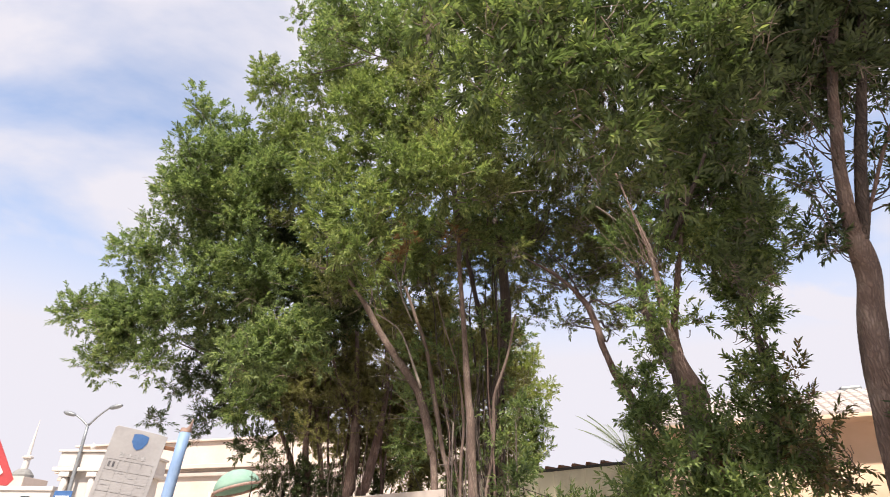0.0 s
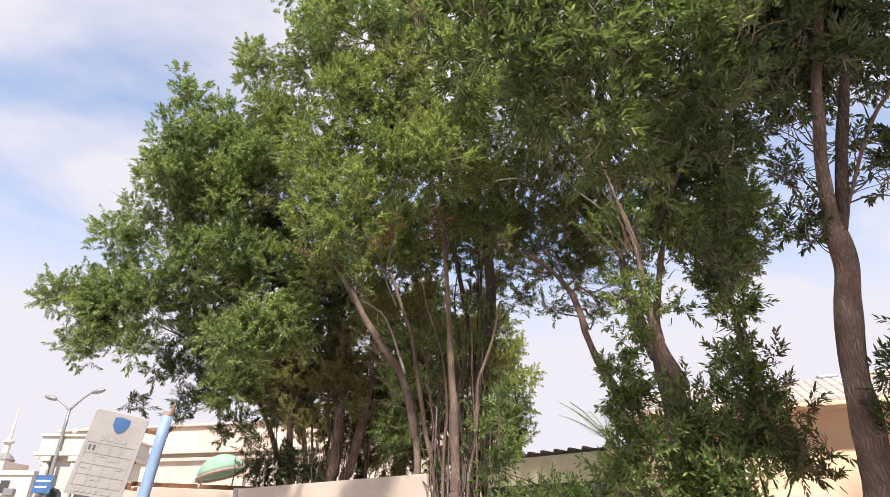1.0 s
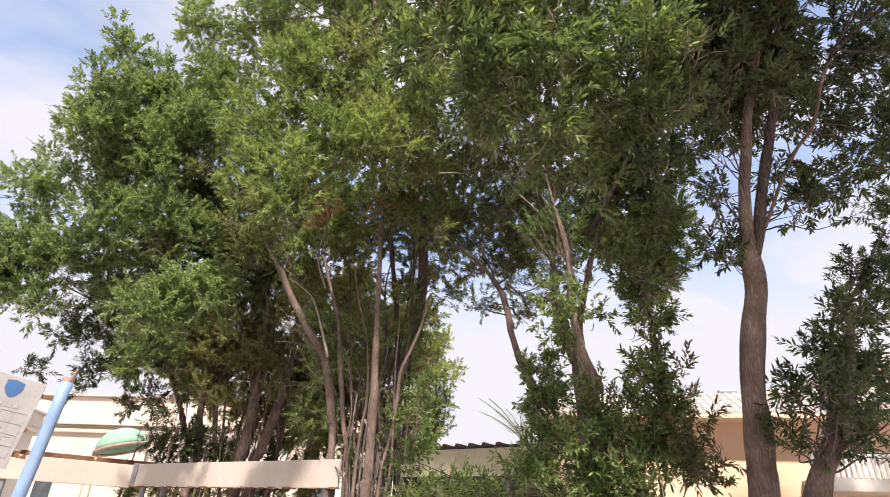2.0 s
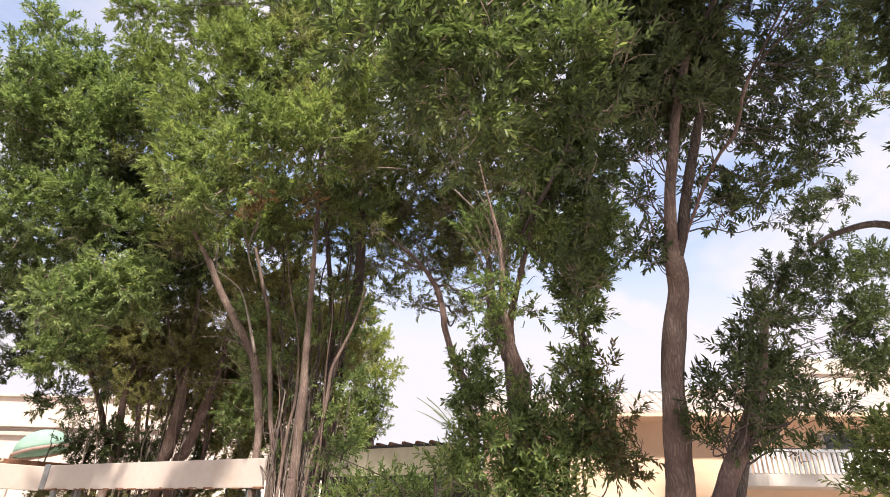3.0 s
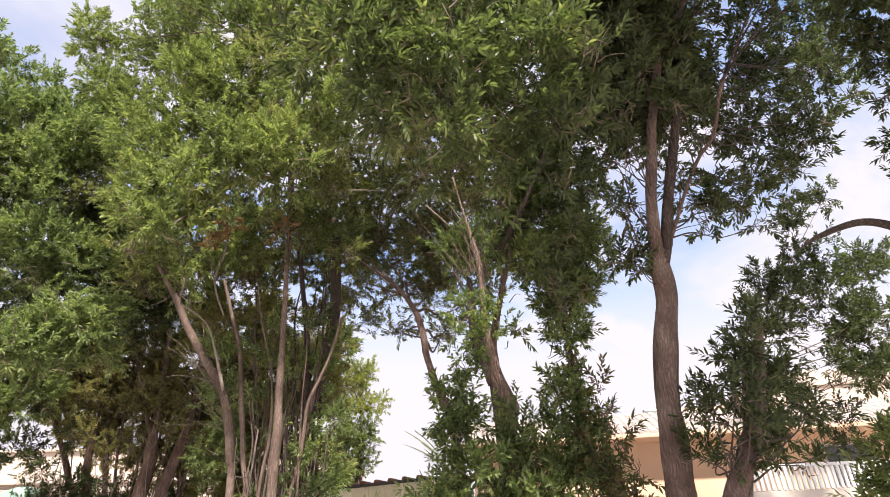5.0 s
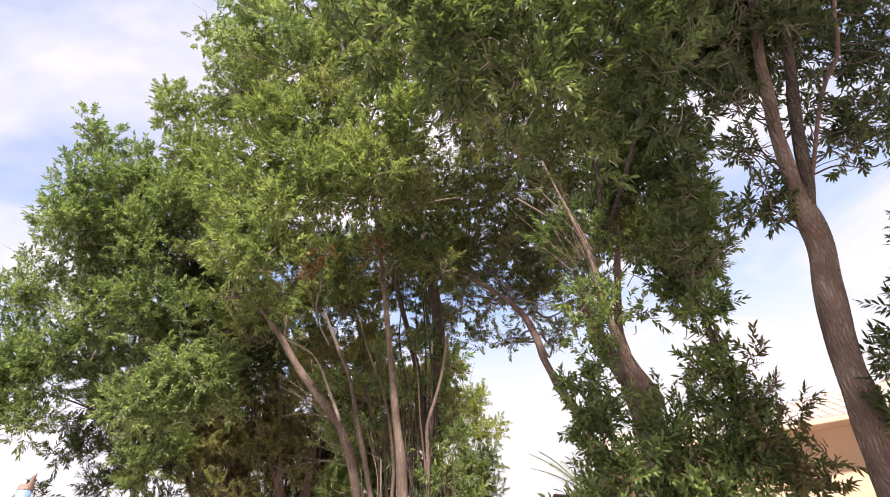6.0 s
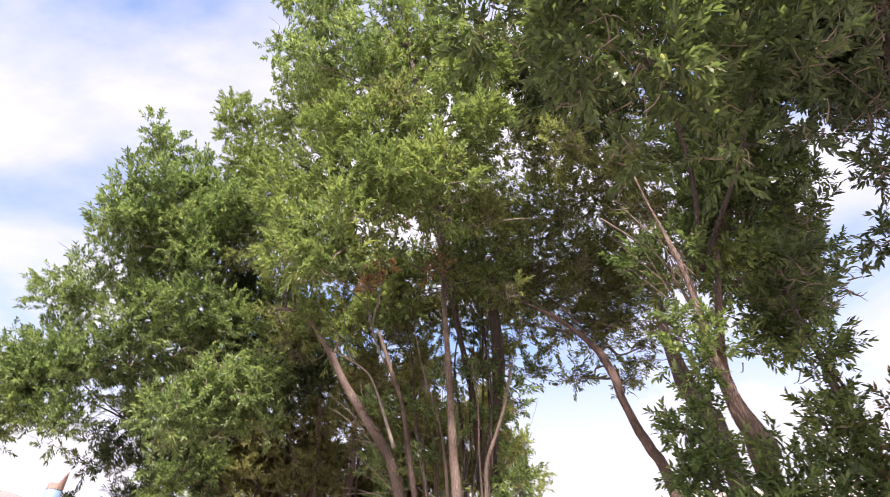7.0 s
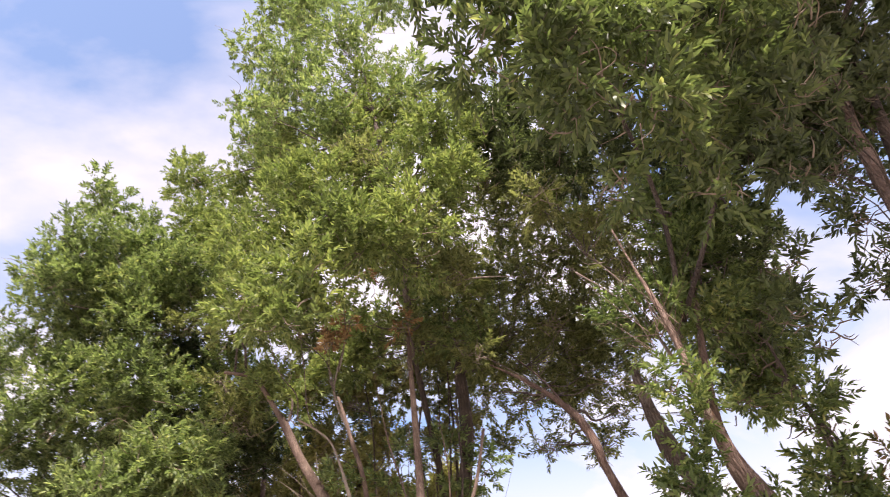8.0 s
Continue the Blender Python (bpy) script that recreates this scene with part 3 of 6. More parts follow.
RT3 = [
    (3.88, 4.57, 4.38, 0.017), (3.91, 4.53, 4.48, 0.017), (3.98, 4.48, 4.66, 0.017), (4.07, 4.40, 4.91, 0.017), (4.17, 4.34, 5.13, 0.018),
    (4.28, 4.28, 5.33, 0.018), (4.44, 4.23, 5.54, 0.019), (4.53, 4.17, 5.79, 0.019), (4.60, 4.12, 6.07, 0.020), (4.82, 4.04, 6.56, 0.016),
]
RR = [
    (3.00, 4.75, 0.00, 0.105), (3.45, 4.75, 1.15, 0.092), (3.93, 4.75, 1.92, 0.086), (4.06, 4.75, 2.14, 0.088), (4.22, 4.75, 2.36, 0.087), (4.37, 4.75, 2.59, 0.082),
    (4.49, 4.75, 2.80, 0.078), (4.59, 4.75, 3.03, 0.066), (4.70, 4.75, 3.32, 0.052), (4.84, 4.75, 3.69, 0.030),
]
STEM5 = [
    (0.20, 8.00, 0.00, 0.03), (0.21, 8.00, 2.46, 0.02), (0.26, 8.00, 3.15, 0.02), (0.19, 8.00, 3.94, 0.01), (-0.02, 8.00, 4.64, 0.01),
    (-0.20, 8.00, 5.48, 0.00),
]
DARK_TRUNK2 = [
    (0.67, 8.60, 0.00, 0.08), (0.67, 8.60, 2.52, 0.06), (0.68, 8.60, 3.51, 0.05), (0.63, 8.60, 4.49, 0.04), (0.45, 8.60, 5.57, 0.04),
    (0.27, 8.60, 6.57, 0.03),
]
LEFT3 = [
    (-2.75, 11.60, 0.00, 0.075), (-2.55, 11.60, 2.74, 0.070), (-2.62, 11.60, 3.21, 0.066), (-2.66, 11.60, 3.60, 0.053), (-2.65, 11.60, 4.11, 0.035),
    (-2.66, 11.60, 4.64, 0.027),
]
LEAN2 = [
    (2.05, 7.43, 4.34, 0.018), (1.97, 7.74, 4.95, 0.014), (1.85, 8.09, 5.58, 0.010), (1.47, 8.30, 6.16, 0.006),
]
FAR_BOUGH = [
    (6.97, 3.78, 3.85, 0.08), (6.73, 3.93, 4.27, 0.06), (6.46, 4.12, 4.61, 0.05), (6.21, 4.34, 4.82, 0.04), (5.97, 4.67, 4.81, 0.03),
    (5.84, 4.88, 4.73, 0.01),
]
FAR_BOUGH2 = [
    (6.83, 3.24, 4.84, 0.11), (6.50, 3.14, 5.50, 0.10), (6.23, 3.05, 5.96, 0.08), (6.04, 2.86, 6.32, 0.05), (5.84, 2.61, 6.68, 0.03),
]
GSTEM = [
    (3.07, 6.05, 0.00, 0.05), (3.10, 6.05, 2.14, 0.04), (3.36, 6.05, 2.75, 0.03), (3.46, 6.05, 3.40, 0.03), (3.41, 6.05, 4.02, 0.02),
    (3.38, 6.05, 4.63, 0.01),
]
BARE1 = [
    (-0.04, 7.20, 6.24, 0.01), (0.22, 7.20, 6.21, 0.01), (0.59, 7.20, 6.29, 0.01), (1.15, 7.20, 6.41, 0.01), (1.69, 7.20, 6.44, 0.00),
]
BARE2 = [
    (1.84, 6.30, 5.67, 0.01), (2.16, 6.30, 5.38, 0.01), (2.42, 6.30, 5.05, 0.01), (2.56, 6.30, 4.55, 0.02),
]
BARE3 = [
    (1.99, 6.20, 5.87, 0.00), (2.26, 6.20, 5.44, 0.01), (2.49, 6.20, 5.05, 0.01), (2.57, 6.20, 4.66, 0.01),
]
BARE4 = [
    (-0.30, 7.40, 3.53, 0.02), (-0.55, 7.40, 4.21, 0.01), (-0.72, 7.40, 4.41, 0.01), (-0.94, 7.40, 4.54, 0.01),
]
BARE5 = [
    (-0.59, 7.50, 5.18, 0.01), (-0.56, 7.50, 5.44, 0.01), (-0.62, 7.50, 4.93, 0.01), (-0.45, 7.50, 4.48, 0.01),
]
BARE6 = [
    (2.01, 7.64, 4.80, 0.012), (1.74, 8.05, 5.45, 0.010), (1.33, 8.20, 5.87, 0.008), (0.93, 8.20, 6.02, 0.01), (0.63, 8.20, 6.10, 0.01),
]
BARE7 = [
    (3.07, 6.60, 5.24, 0.02), (2.74, 6.60, 5.67, 0.01), (2.49, 6.60, 6.00, 0.01), (2.19, 6.60, 6.23, 0.01),
]
BARE8 = [
    (0.05, 7.00, 6.18, 0.01), (0.32, 7.00, 6.16, 0.01), (0.58, 7.00, 6.09, 0.01),
]
BOUGH = [
    (2.60, 6.00, 4.80, 0.024), (2.60, 5.60, 5.90, 0.024), (2.10, 4.90, 6.60, 0.018), (1.50, 4.30, 6.60, 0.018), (1.00, 4.00, 6.30, 0.006),
]
BOUGH2 = [
    (2.60, 6.00, 4.80, 0.027), (3.00, 5.30, 5.80, 0.018), (3.00, 4.60, 6.50, 0.018), (2.70, 4.10, 7.00, 0.006),
]
TOP = [
    (0.20, 7.70, 6.20, 0.05), (0.00, 7.50, 7.80, 0.04), (-0.30, 7.30, 9.60, 0.04), (-0.60, 7.20, 11.40, 0.01),
]
LOBES_LEFT = [
    (-6.29, 9.60, 5.49, 0.51), (-5.87, 9.60, 4.56, 0.44), (-5.56, 9.60, 6.57, 0.61), (-5.22, 9.60, 5.33, 0.75),
    (-4.99, 9.60, 4.51, 0.36), (-5.61, 9.60, 5.02, 0.52), (-4.72, 9.50, 7.38, 0.86), (-4.38, 9.50, 5.72, 0.84),
    (-4.29, 9.50, 9.00, 0.63), (-4.65, 8.60, 8.11, 0.55), (-4.65, 8.60, 9.17, 0.35),
] + [
    (-4.64, 8.60, 7.30, 0.42), (-3.83, 9.50, 7.25, 0.86), (-3.41, 9.50, 5.95, 0.81), (-3.28, 9.50, 8.03, 0.88),
    (-4.02, 9.50, 8.44, 0.70), (-2.92, 8.40, 4.33, 0.49), (-2.39, 8.40, 4.78, 0.46), (-3.47, 10.32, 4.21, 0.53),
    (-4.05, 10.32, 5.16, 0.74), (-2.51, 10.32, 6.57, 0.79), (-3.58, 10.32, 3.91, 0.26),
]
LOBES_CENTRE = [
    (-3.60, 9.20, 10.42, 0.55), (-2.93, 9.20, 9.35, 0.76), (-2.24, 9.20, 10.75, 0.86), (-2.12, 9.20, 12.31, 0.85),
    (-1.68, 7.60, 7.19, 0.68), (-1.70, 7.60, 6.33, 0.58), (-0.80, 7.60, 7.89, 0.71), (-1.39, 7.60, 8.25, 0.63),
    (-0.65, 7.60, 9.30, 0.76), (-0.48, 7.60, 10.76, 0.81), (-0.90, 6.33, 5.46, 0.41), (-0.56, 6.33, 5.98, 0.46),
    (0.04, 6.33, 6.08, 0.50), (0.36, 6.33, 6.94, 0.56), (0.47, 6.33, 8.13, 0.60), (-0.94, 6.33, 4.97, 0.28),
    (-1.30, 6.33, 5.13, 0.28), (-0.41, 8.36, 5.94, 0.45), (-1.20, 8.36, 5.43, 0.40),
]
LOBES_CENTRE2 = [
    (-2.03, 7.01, 13.81, 0.69), (-1.81, 7.01, 10.98, 0.58), (-1.91, 7.01, 9.40, 0.33), (-0.97, 7.01, 9.68, 0.61),
    (-0.92, 7.01, 12.25, 0.73), (-0.32, 7.01, 15.01, 0.86), (0.19, 7.01, 10.53, 0.70),
]
LOBES_TOP_LEFT = [
    (-2.78, 7.60, 12.73, 0.53), (-2.62, 7.60, 10.68, 0.37), (-2.69, 7.60, 14.19, 0.50), (-2.27, 7.60, 15.39, 0.59),
    (-2.37, 7.60, 9.54, 0.30), (-2.09, 7.60, 11.76, 0.52), (-1.96, 7.60, 13.44, 0.59), (-1.79, 7.60, 16.22, 0.70),
]
LOBES_NEAR = [
    (1.02, 3.73, 4.94, 0.31), (0.69, 3.62, 5.14, 0.29), (1.35, 3.82, 4.71, 0.27), (0.85, 3.94, 4.74, 0.21),
    (0.87, 3.61, 5.67, 0.35), (1.51, 3.72, 5.38, 0.35), (1.78, 4.04, 4.89, 0.31), (0.44, 3.89, 5.48, 0.32),
    (1.97, 4.22, 4.53, 0.22), (1.37, 4.35, 4.68, 0.19), (2.17, 3.95, 5.27, 0.36), (2.24, 3.55, 5.61, 0.39),
    (1.64, 3.55, 5.89, 0.40), (0.39, 3.70, 6.06, 0.32), (-0.13, 3.53, 5.76, 0.22), (0.38, 3.50, 5.71, 0.26),
    (0.86, 3.46, 5.60, 0.26), (1.32, 3.50, 5.41, 0.29),
]
LOBES_FORK = [
    (3.24, 6.04, 5.71, 0.53), (3.86, 6.50, 5.35, 0.46), (2.87, 6.04, 4.90, 0.33), (4.04, 7.00, 4.89, 0.34),
    (3.40, 6.04, 6.51, 0.53), (4.01, 6.04, 5.97, 0.26), (3.69, 7.00, 5.69, 0.52), (3.77, 7.00, 4.99, 0.43),
    (4.37, 7.00, 5.88, 0.39), (4.28, 7.00, 5.09, 0.26), (2.88, 5.94, 5.54, 0.35), (2.46, 5.94, 4.98, 0.24),
    (3.86, 7.00, 4.69, 0.24), (3.37, 6.30, 6.01, 0.32), (3.65, 6.30, 5.67, 0.29), (3.17, 6.30, 5.02, 0.27),
] + [
    (3.43, 6.30, 4.74, 0.23), (2.96, 6.30, 5.31, 0.27), (2.35, 6.30, 4.84, 0.22), (2.11, 6.30, 5.05, 0.20),
    (3.97, 6.50, 5.49, 0.23), (2.81, 6.00, 6.42, 0.29), (3.41, 6.00, 6.47, 0.33), (3.94, 6.00, 6.32, 0.30),
    (2.87, 6.00, 5.78, 0.25), (4.58, 7.00, 6.04, 0.27), (4.38, 7.00, 5.26, 0.23), (3.83, 7.00, 4.64, 0.19),
]
LOBES_FORKG = [
    (3.22, 5.94, 3.20, 0.23), (3.36, 5.94, 3.74, 0.21), (3.46, 5.94, 2.93, 0.20), (4.08, 7.00, 4.93, 0.32),
    (3.37, 6.00, 3.93, 0.24), (3.41, 6.00, 3.51, 0.23), (3.44, 6.00, 3.12, 0.24), (3.18, 6.00, 3.36, 0.16),
    (3.47, 6.00, 2.74, 0.22),
]
LOBES_FORKV = [
    (2.17, 5.90, 3.71, 0.16), (2.05, 5.90, 3.21, 0.19), (2.72, 5.90, 3.89, 0.12), (2.15, 5.90, 4.05, 0.15),
    (1.98, 5.90, 2.91, 0.18), (1.92, 5.90, 3.21, 0.16), (2.11, 5.90, 2.87, 0.19), (1.98, 5.90, 2.60, 0.20),
    (2.32, 5.90, 3.77, 0.15), (2.18, 5.90, 3.49, 0.14), (2.63, 5.90, 3.03, 0.13), (2.46, 5.90, 4.07, 0.17),
]
LOBES_YELLOW_LOW = [
    (2.27, 14.82, 4.65, 0.45), (1.78, 14.82, 4.65, 0.45), (1.94, 14.82, 3.97, 0.46), (1.47, 14.82, 4.11, 0.44),
    (2.36, 14.82, 3.97, 0.31), (1.22, 14.82, 3.44, 0.43), (1.83, 14.82, 3.39, 0.43),
]
LOBES_FILL = [
    (-0.85, 12.40, 5.86, 0.49), (-0.12, 12.40, 5.69, 0.47), (0.59, 12.40, 5.77, 0.46), (1.20, 12.40, 5.84, 0.44),
    (-0.93, 12.40, 4.98, 0.47), (-0.21, 12.40, 4.69, 0.47), (0.47, 12.40, 4.75, 0.46), (1.06, 12.40, 4.81, 0.42),
    (-0.67, 12.40, 4.07, 0.46), (0.02, 12.40, 3.90, 0.44), (0.70, 12.40, 3.83, 0.43), (-0.43, 12.40, 3.32, 0.39),
    (0.24, 12.40, 3.14, 0.39), (0.91, 12.40, 3.07, 0.38), (1.30, 12.40, 3.65, 0.35),
]
LOBES_FILL_LEFT = [
    (-3.97, 11.90, 5.07, 0.43), (-3.31, 11.90, 5.14, 0.44), (-2.64, 11.90, 5.22, 0.44), (-1.93, 11.90, 5.31, 0.45),
    (-3.52, 11.90, 4.46, 0.37), (-2.84, 11.90, 4.42, 0.41), (-2.14, 11.90, 4.38, 0.42), (-1.45, 11.90, 4.44, 0.42),
    (-2.38, 11.90, 3.72, 0.33), (-1.69, 11.90, 3.67, 0.37), (-1.05, 11.90, 3.72, 0.38), (-1.30, 11.90, 3.19, 0.31),
    (-0.78, 11.90, 3.02, 0.31), (-1.89, 11.90, 3.25, 0.22), (-3.08, 11.90, 3.87, 0.22),
]
LOBES_AMONG_STEMS = [
    (-0.05, 8.30, 4.31, 0.16), (0.46, 8.30, 4.02, 0.16), (0.31, 8.30, 3.36, 0.12), (0.78, 8.30, 4.06, 0.19),
    (0.99, 8.30, 3.58, 0.17), (-0.11, 8.30, 3.64, 0.17), (-0.44, 8.30, 4.26, 0.21), (0.78, 8.30, 3.25, 0.14),
    (1.08, 8.30, 4.44, 0.22), (0.61, 8.30, 2.71, 0.12), (0.21, 8.30, 2.47, 0.13), (0.97, 8.30, 2.51, 0.17),
    (-0.48, 8.30, 3.61, 0.15), (0.22, 8.30, 4.69, 0.21), (0.71, 8.30, 4.76, 0.21),
]
LOBES_LEFT_BACK = [
    (-3.76, 10.70, 7.39, 0.56), (-2.91, 10.70, 7.26, 0.61), (-3.81, 10.70, 6.23, 0.54), (-2.77, 10.70, 6.11, 0.58),
    (-2.14, 10.70, 6.61, 0.56), (-1.84, 10.70, 5.76, 0.55), (-3.45, 10.70, 7.48, 0.56), (-3.25, 10.70, 6.46, 0.54),
    (-3.62, 10.70, 5.85, 0.50), (-2.10, 10.70, 5.80, 0.48), (-2.65, 10.70, 6.21, 0.47), (-0.23, 10.70, 6.52, 0.41),
    (-1.08, 10.70, 6.22, 0.45), (-3.01, 10.70, 5.32, 0.41),
]
LOBES_LEFT_LOW = [
    (-4.63, 10.90, 4.36, 0.30), (-4.31, 10.90, 3.89, 0.26), (-4.48, 10.90, 3.51, 0.16), (-5.20, 10.90, 3.81, 0.13),
    (-3.71, 10.90, 3.34, 0.20), (-3.32, 10.90, 3.44, 0.22), (-3.03, 10.90, 3.24, 0.16), (-3.97, 10.90, 4.25, 0.34),
    (-4.94, 10.90, 4.79, 0.29), (-5.16, 10.90, 4.36, 0.15), (-5.42, 10.90, 3.89, 0.11),
]
LOBES_RUDDY = [
    (3.58, 5.60, 2.69, 0.13), (3.68, 5.60, 2.43, 0.13), (3.46, 5.60, 2.26, 0.16), (3.31, 5.60, 2.55, 0.15),
    (3.51, 5.60, 2.98, 0.10), (3.71, 5.60, 2.19, 0.12), (3.47, 5.60, 3.22, 0.10),
]
LOBES_LEFT_FRONT = [
    (-3.02, 8.80, 4.29, 0.25), (-2.76, 8.80, 4.67, 0.27), (-2.29, 8.80, 4.56, 0.27), (-2.01, 8.80, 4.95, 0.27),
    (-3.27, 8.80, 4.69, 0.24), (-2.49, 8.80, 4.19, 0.21), (-2.00, 8.80, 4.25, 0.20), (-3.24, 8.80, 4.10, 0.18),
]
LOBES_DUSTY = [
    (-0.64, 8.81, 6.73, 0.61), (0.46, 8.81, 6.74, 0.61), (1.17, 8.81, 6.97, 0.62), (0.80, 8.81, 7.95, 0.74),
    (-0.05, 8.81, 8.75, 0.86), (1.74, 8.81, 7.96, 0.74), (-0.48, 7.00, 8.40, 0.35), (-0.22, 7.00, 7.15, 0.33),
    (0.13, 7.00, 6.54, 0.26), (0.74, 7.00, 6.25, 0.29),
]
LOBES_UNDER = [
    (-1.67, 9.50, 6.30, 0.37), (-1.06, 9.50, 6.41, 0.38), (-0.41, 9.50, 6.21, 0.35), (-2.03, 9.50, 5.79, 0.33),
    (0.32, 9.50, 6.32, 0.35), (0.89, 9.50, 6.00, 0.35), (1.29, 9.50, 6.44, 0.36), (-0.04, 9.50, 5.59, 0.29),
    (1.62, 9.50, 5.37, 0.26), (-0.74, 9.50, 5.59, 0.29), (-1.38, 9.50, 7.06, 0.42), (0.72, 9.50, 6.89, 0.40),
    (-0.06, 9.50, 7.10, 0.40),
]
LOBES_HAZE = [
    (-2.98, 11.10, 4.16, 0.39), (-2.51, 10.70, 4.29, 0.38), (-2.16, 11.10, 4.23, 0.38), (-1.68, 10.70, 4.46, 0.37),
    (-1.27, 11.10, 4.30, 0.34), (-2.53, 10.70, 3.62, 0.28), (-1.97, 11.10, 3.74, 0.29), (-1.37, 10.70, 3.80, 0.28),
    (-1.02, 11.10, 3.71, 0.26), (-2.08, 10.70, 3.37, 0.24), (-1.79, 11.10, 4.26, 0.34), (-1.05, 10.70, 4.63, 0.33),
    (-3.26, 11.10, 4.54, 0.35), (-2.61, 10.70, 4.89, 0.38), (-2.08, 11.10, 5.19, 0.39), (-1.36, 10.70, 5.02, 0.37),
]
LOBES_LEFT_EDGE = [
    (-4.42, 10.90, 4.67, 0.27), (-3.87, 10.90, 4.38, 0.24), (-4.80, 10.90, 5.24, 0.28), (-3.33, 10.90, 4.09, 0.20),
    (-4.00, 10.90, 3.86, 0.17), (-3.26, 10.90, 4.63, 0.24), (-3.77, 10.90, 5.12, 0.30), (-2.78, 10.90, 3.71, 0.16),
]
# low foliage added to darken the bright gaps under and beside the shelter
LOBES_LOW = [
    (-3.06, 11.90, 2.11, 0.32), (-2.46, 11.90, 2.13, 0.32), (-1.84, 11.90, 2.16, 0.33), (-1.20, 11.90, 2.18, 0.33),
    (-0.53, 11.90, 2.21, 0.34), (-3.62, 11.90, 2.00, 0.31), (-0.31, 11.80, 2.87, 0.24), (-0.51, 11.80, 2.57, 0.23),
    (-0.02, 11.80, 2.59, 0.24), (0.13, 11.80, 2.99, 0.20), (0.40, 11.80, 2.51, 0.24),
]
LOBES_GAP = [
    (1.91, 7.20, 10.37, 0.49), (2.27, 7.20, 7.95, 0.41), (1.98, 7.20, 8.89, 0.44), (1.33, 7.20, 9.75, 0.42),
    (2.60, 7.20, 9.12, 0.41), (2.69, 7.20, 7.49, 0.29), (-0.31, 8.00, 6.31, 0.35), (0.40, 8.00, 6.33, 0.35),
    (0.96, 8.00, 6.24, 0.35),
]
LOBES_LEAN = [
    (2.41, 8.51, 6.13, 0.46), (2.21, 8.51, 6.90, 0.52), (1.60, 8.51, 6.56, 0.47), (1.00, 8.51, 6.13, 0.41),
    (3.01, 8.51, 6.35, 0.42), (2.09, 8.51, 5.71, 0.28), (2.72, 8.51, 4.93, 0.22), (1.92, 8.51, 4.92, 0.16),
    (2.73, 8.51, 5.71, 0.37), (2.59, 8.51, 6.79, 0.51), (1.73, 8.51, 5.92, 0.37),
] + [
    (1.34, 8.51, 5.61, 0.32), (3.25, 8.51, 6.03, 0.37), (3.27, 8.51, 6.79, 0.43), (1.75, 8.50, 5.50, 0.26),
    (2.36, 8.50, 5.43, 0.27), (2.98, 8.50, 5.35, 0.24), (2.60, 8.50, 5.78, 0.28), (3.41, 8.50, 5.70, 0.28),
    (2.01, 8.50, 4.87, 0.14), (2.59, 8.50, 4.80, 0.16),
]
LOBES_TWIGGY = [
    (1.67, 7.82, 8.33, 0.48), (1.85, 7.82, 7.12, 0.40), (2.69, 7.82, 7.06, 0.40), (0.83, 7.82, 6.84, 0.38),
    (3.41, 7.82, 8.08, 0.44), (2.09, 7.82, 6.21, 0.27), (0.19, 7.82, 6.04, 0.28), (1.04, 7.82, 5.73, 0.22),
    (0.73, 7.82, 7.86, 0.45), (-3.19, 9.60, 7.25, 0.34), (-2.88, 9.60, 7.71, 0.32), (-3.69, 9.60, 7.56, 0.31),
] + [
    (-2.41, 9.60, 7.06, 0.28), (-2.15, 9.60, 7.51, 0.25), (-1.92, 9.60, 5.75, 0.23), (-1.78, 9.60, 6.28, 0.25),
    (-2.35, 9.60, 6.37, 0.25), (2.09, 7.30, 7.79, 0.48), (2.95, 7.30, 8.84, 0.53), (1.81, 7.30, 8.85, 0.52),
    (2.57, 7.30, 7.24, 0.39), (2.94, 7.30, 6.72, 0.37), (2.08, 7.30, 6.87, 0.37), (1.24, 7.30, 8.63, 0.50),
]
LOBES_MID = [
    (-1.12, 9.32, 6.05, 0.38), (-0.44, 9.32, 6.03, 0.39), (0.15, 9.32, 6.42, 0.41), (0.79, 9.32, 6.61, 0.38),
    (1.57, 9.32, 6.96, 0.40), (2.20, 9.32, 6.80, 0.35), (-0.74, 9.32, 5.20, 0.33), (0.01, 9.32, 5.26, 0.33),
    (0.71, 9.32, 5.32, 0.34), (1.24, 9.32, 5.68, 0.30), (-0.07, 9.32, 4.51, 0.27), (0.61, 9.32, 4.46, 0.28),
    (1.07, 9.32, 4.12, 0.23), (0.19, 9.32, 3.75, 0.24), (2.63, 9.32, 6.50, 0.31), (3.08, 9.32, 7.04, 0.34),
]
LOBES_DEAD = [
    (-0.70, 7.20, 5.32, 0.10), (-0.36, 7.20, 6.39, 0.10), (-0.50, 7.20, 5.66, 0.10), (-0.75, 7.40, 5.44, 0.10),
    (0.15, 7.40, 5.79, 0.10),
]
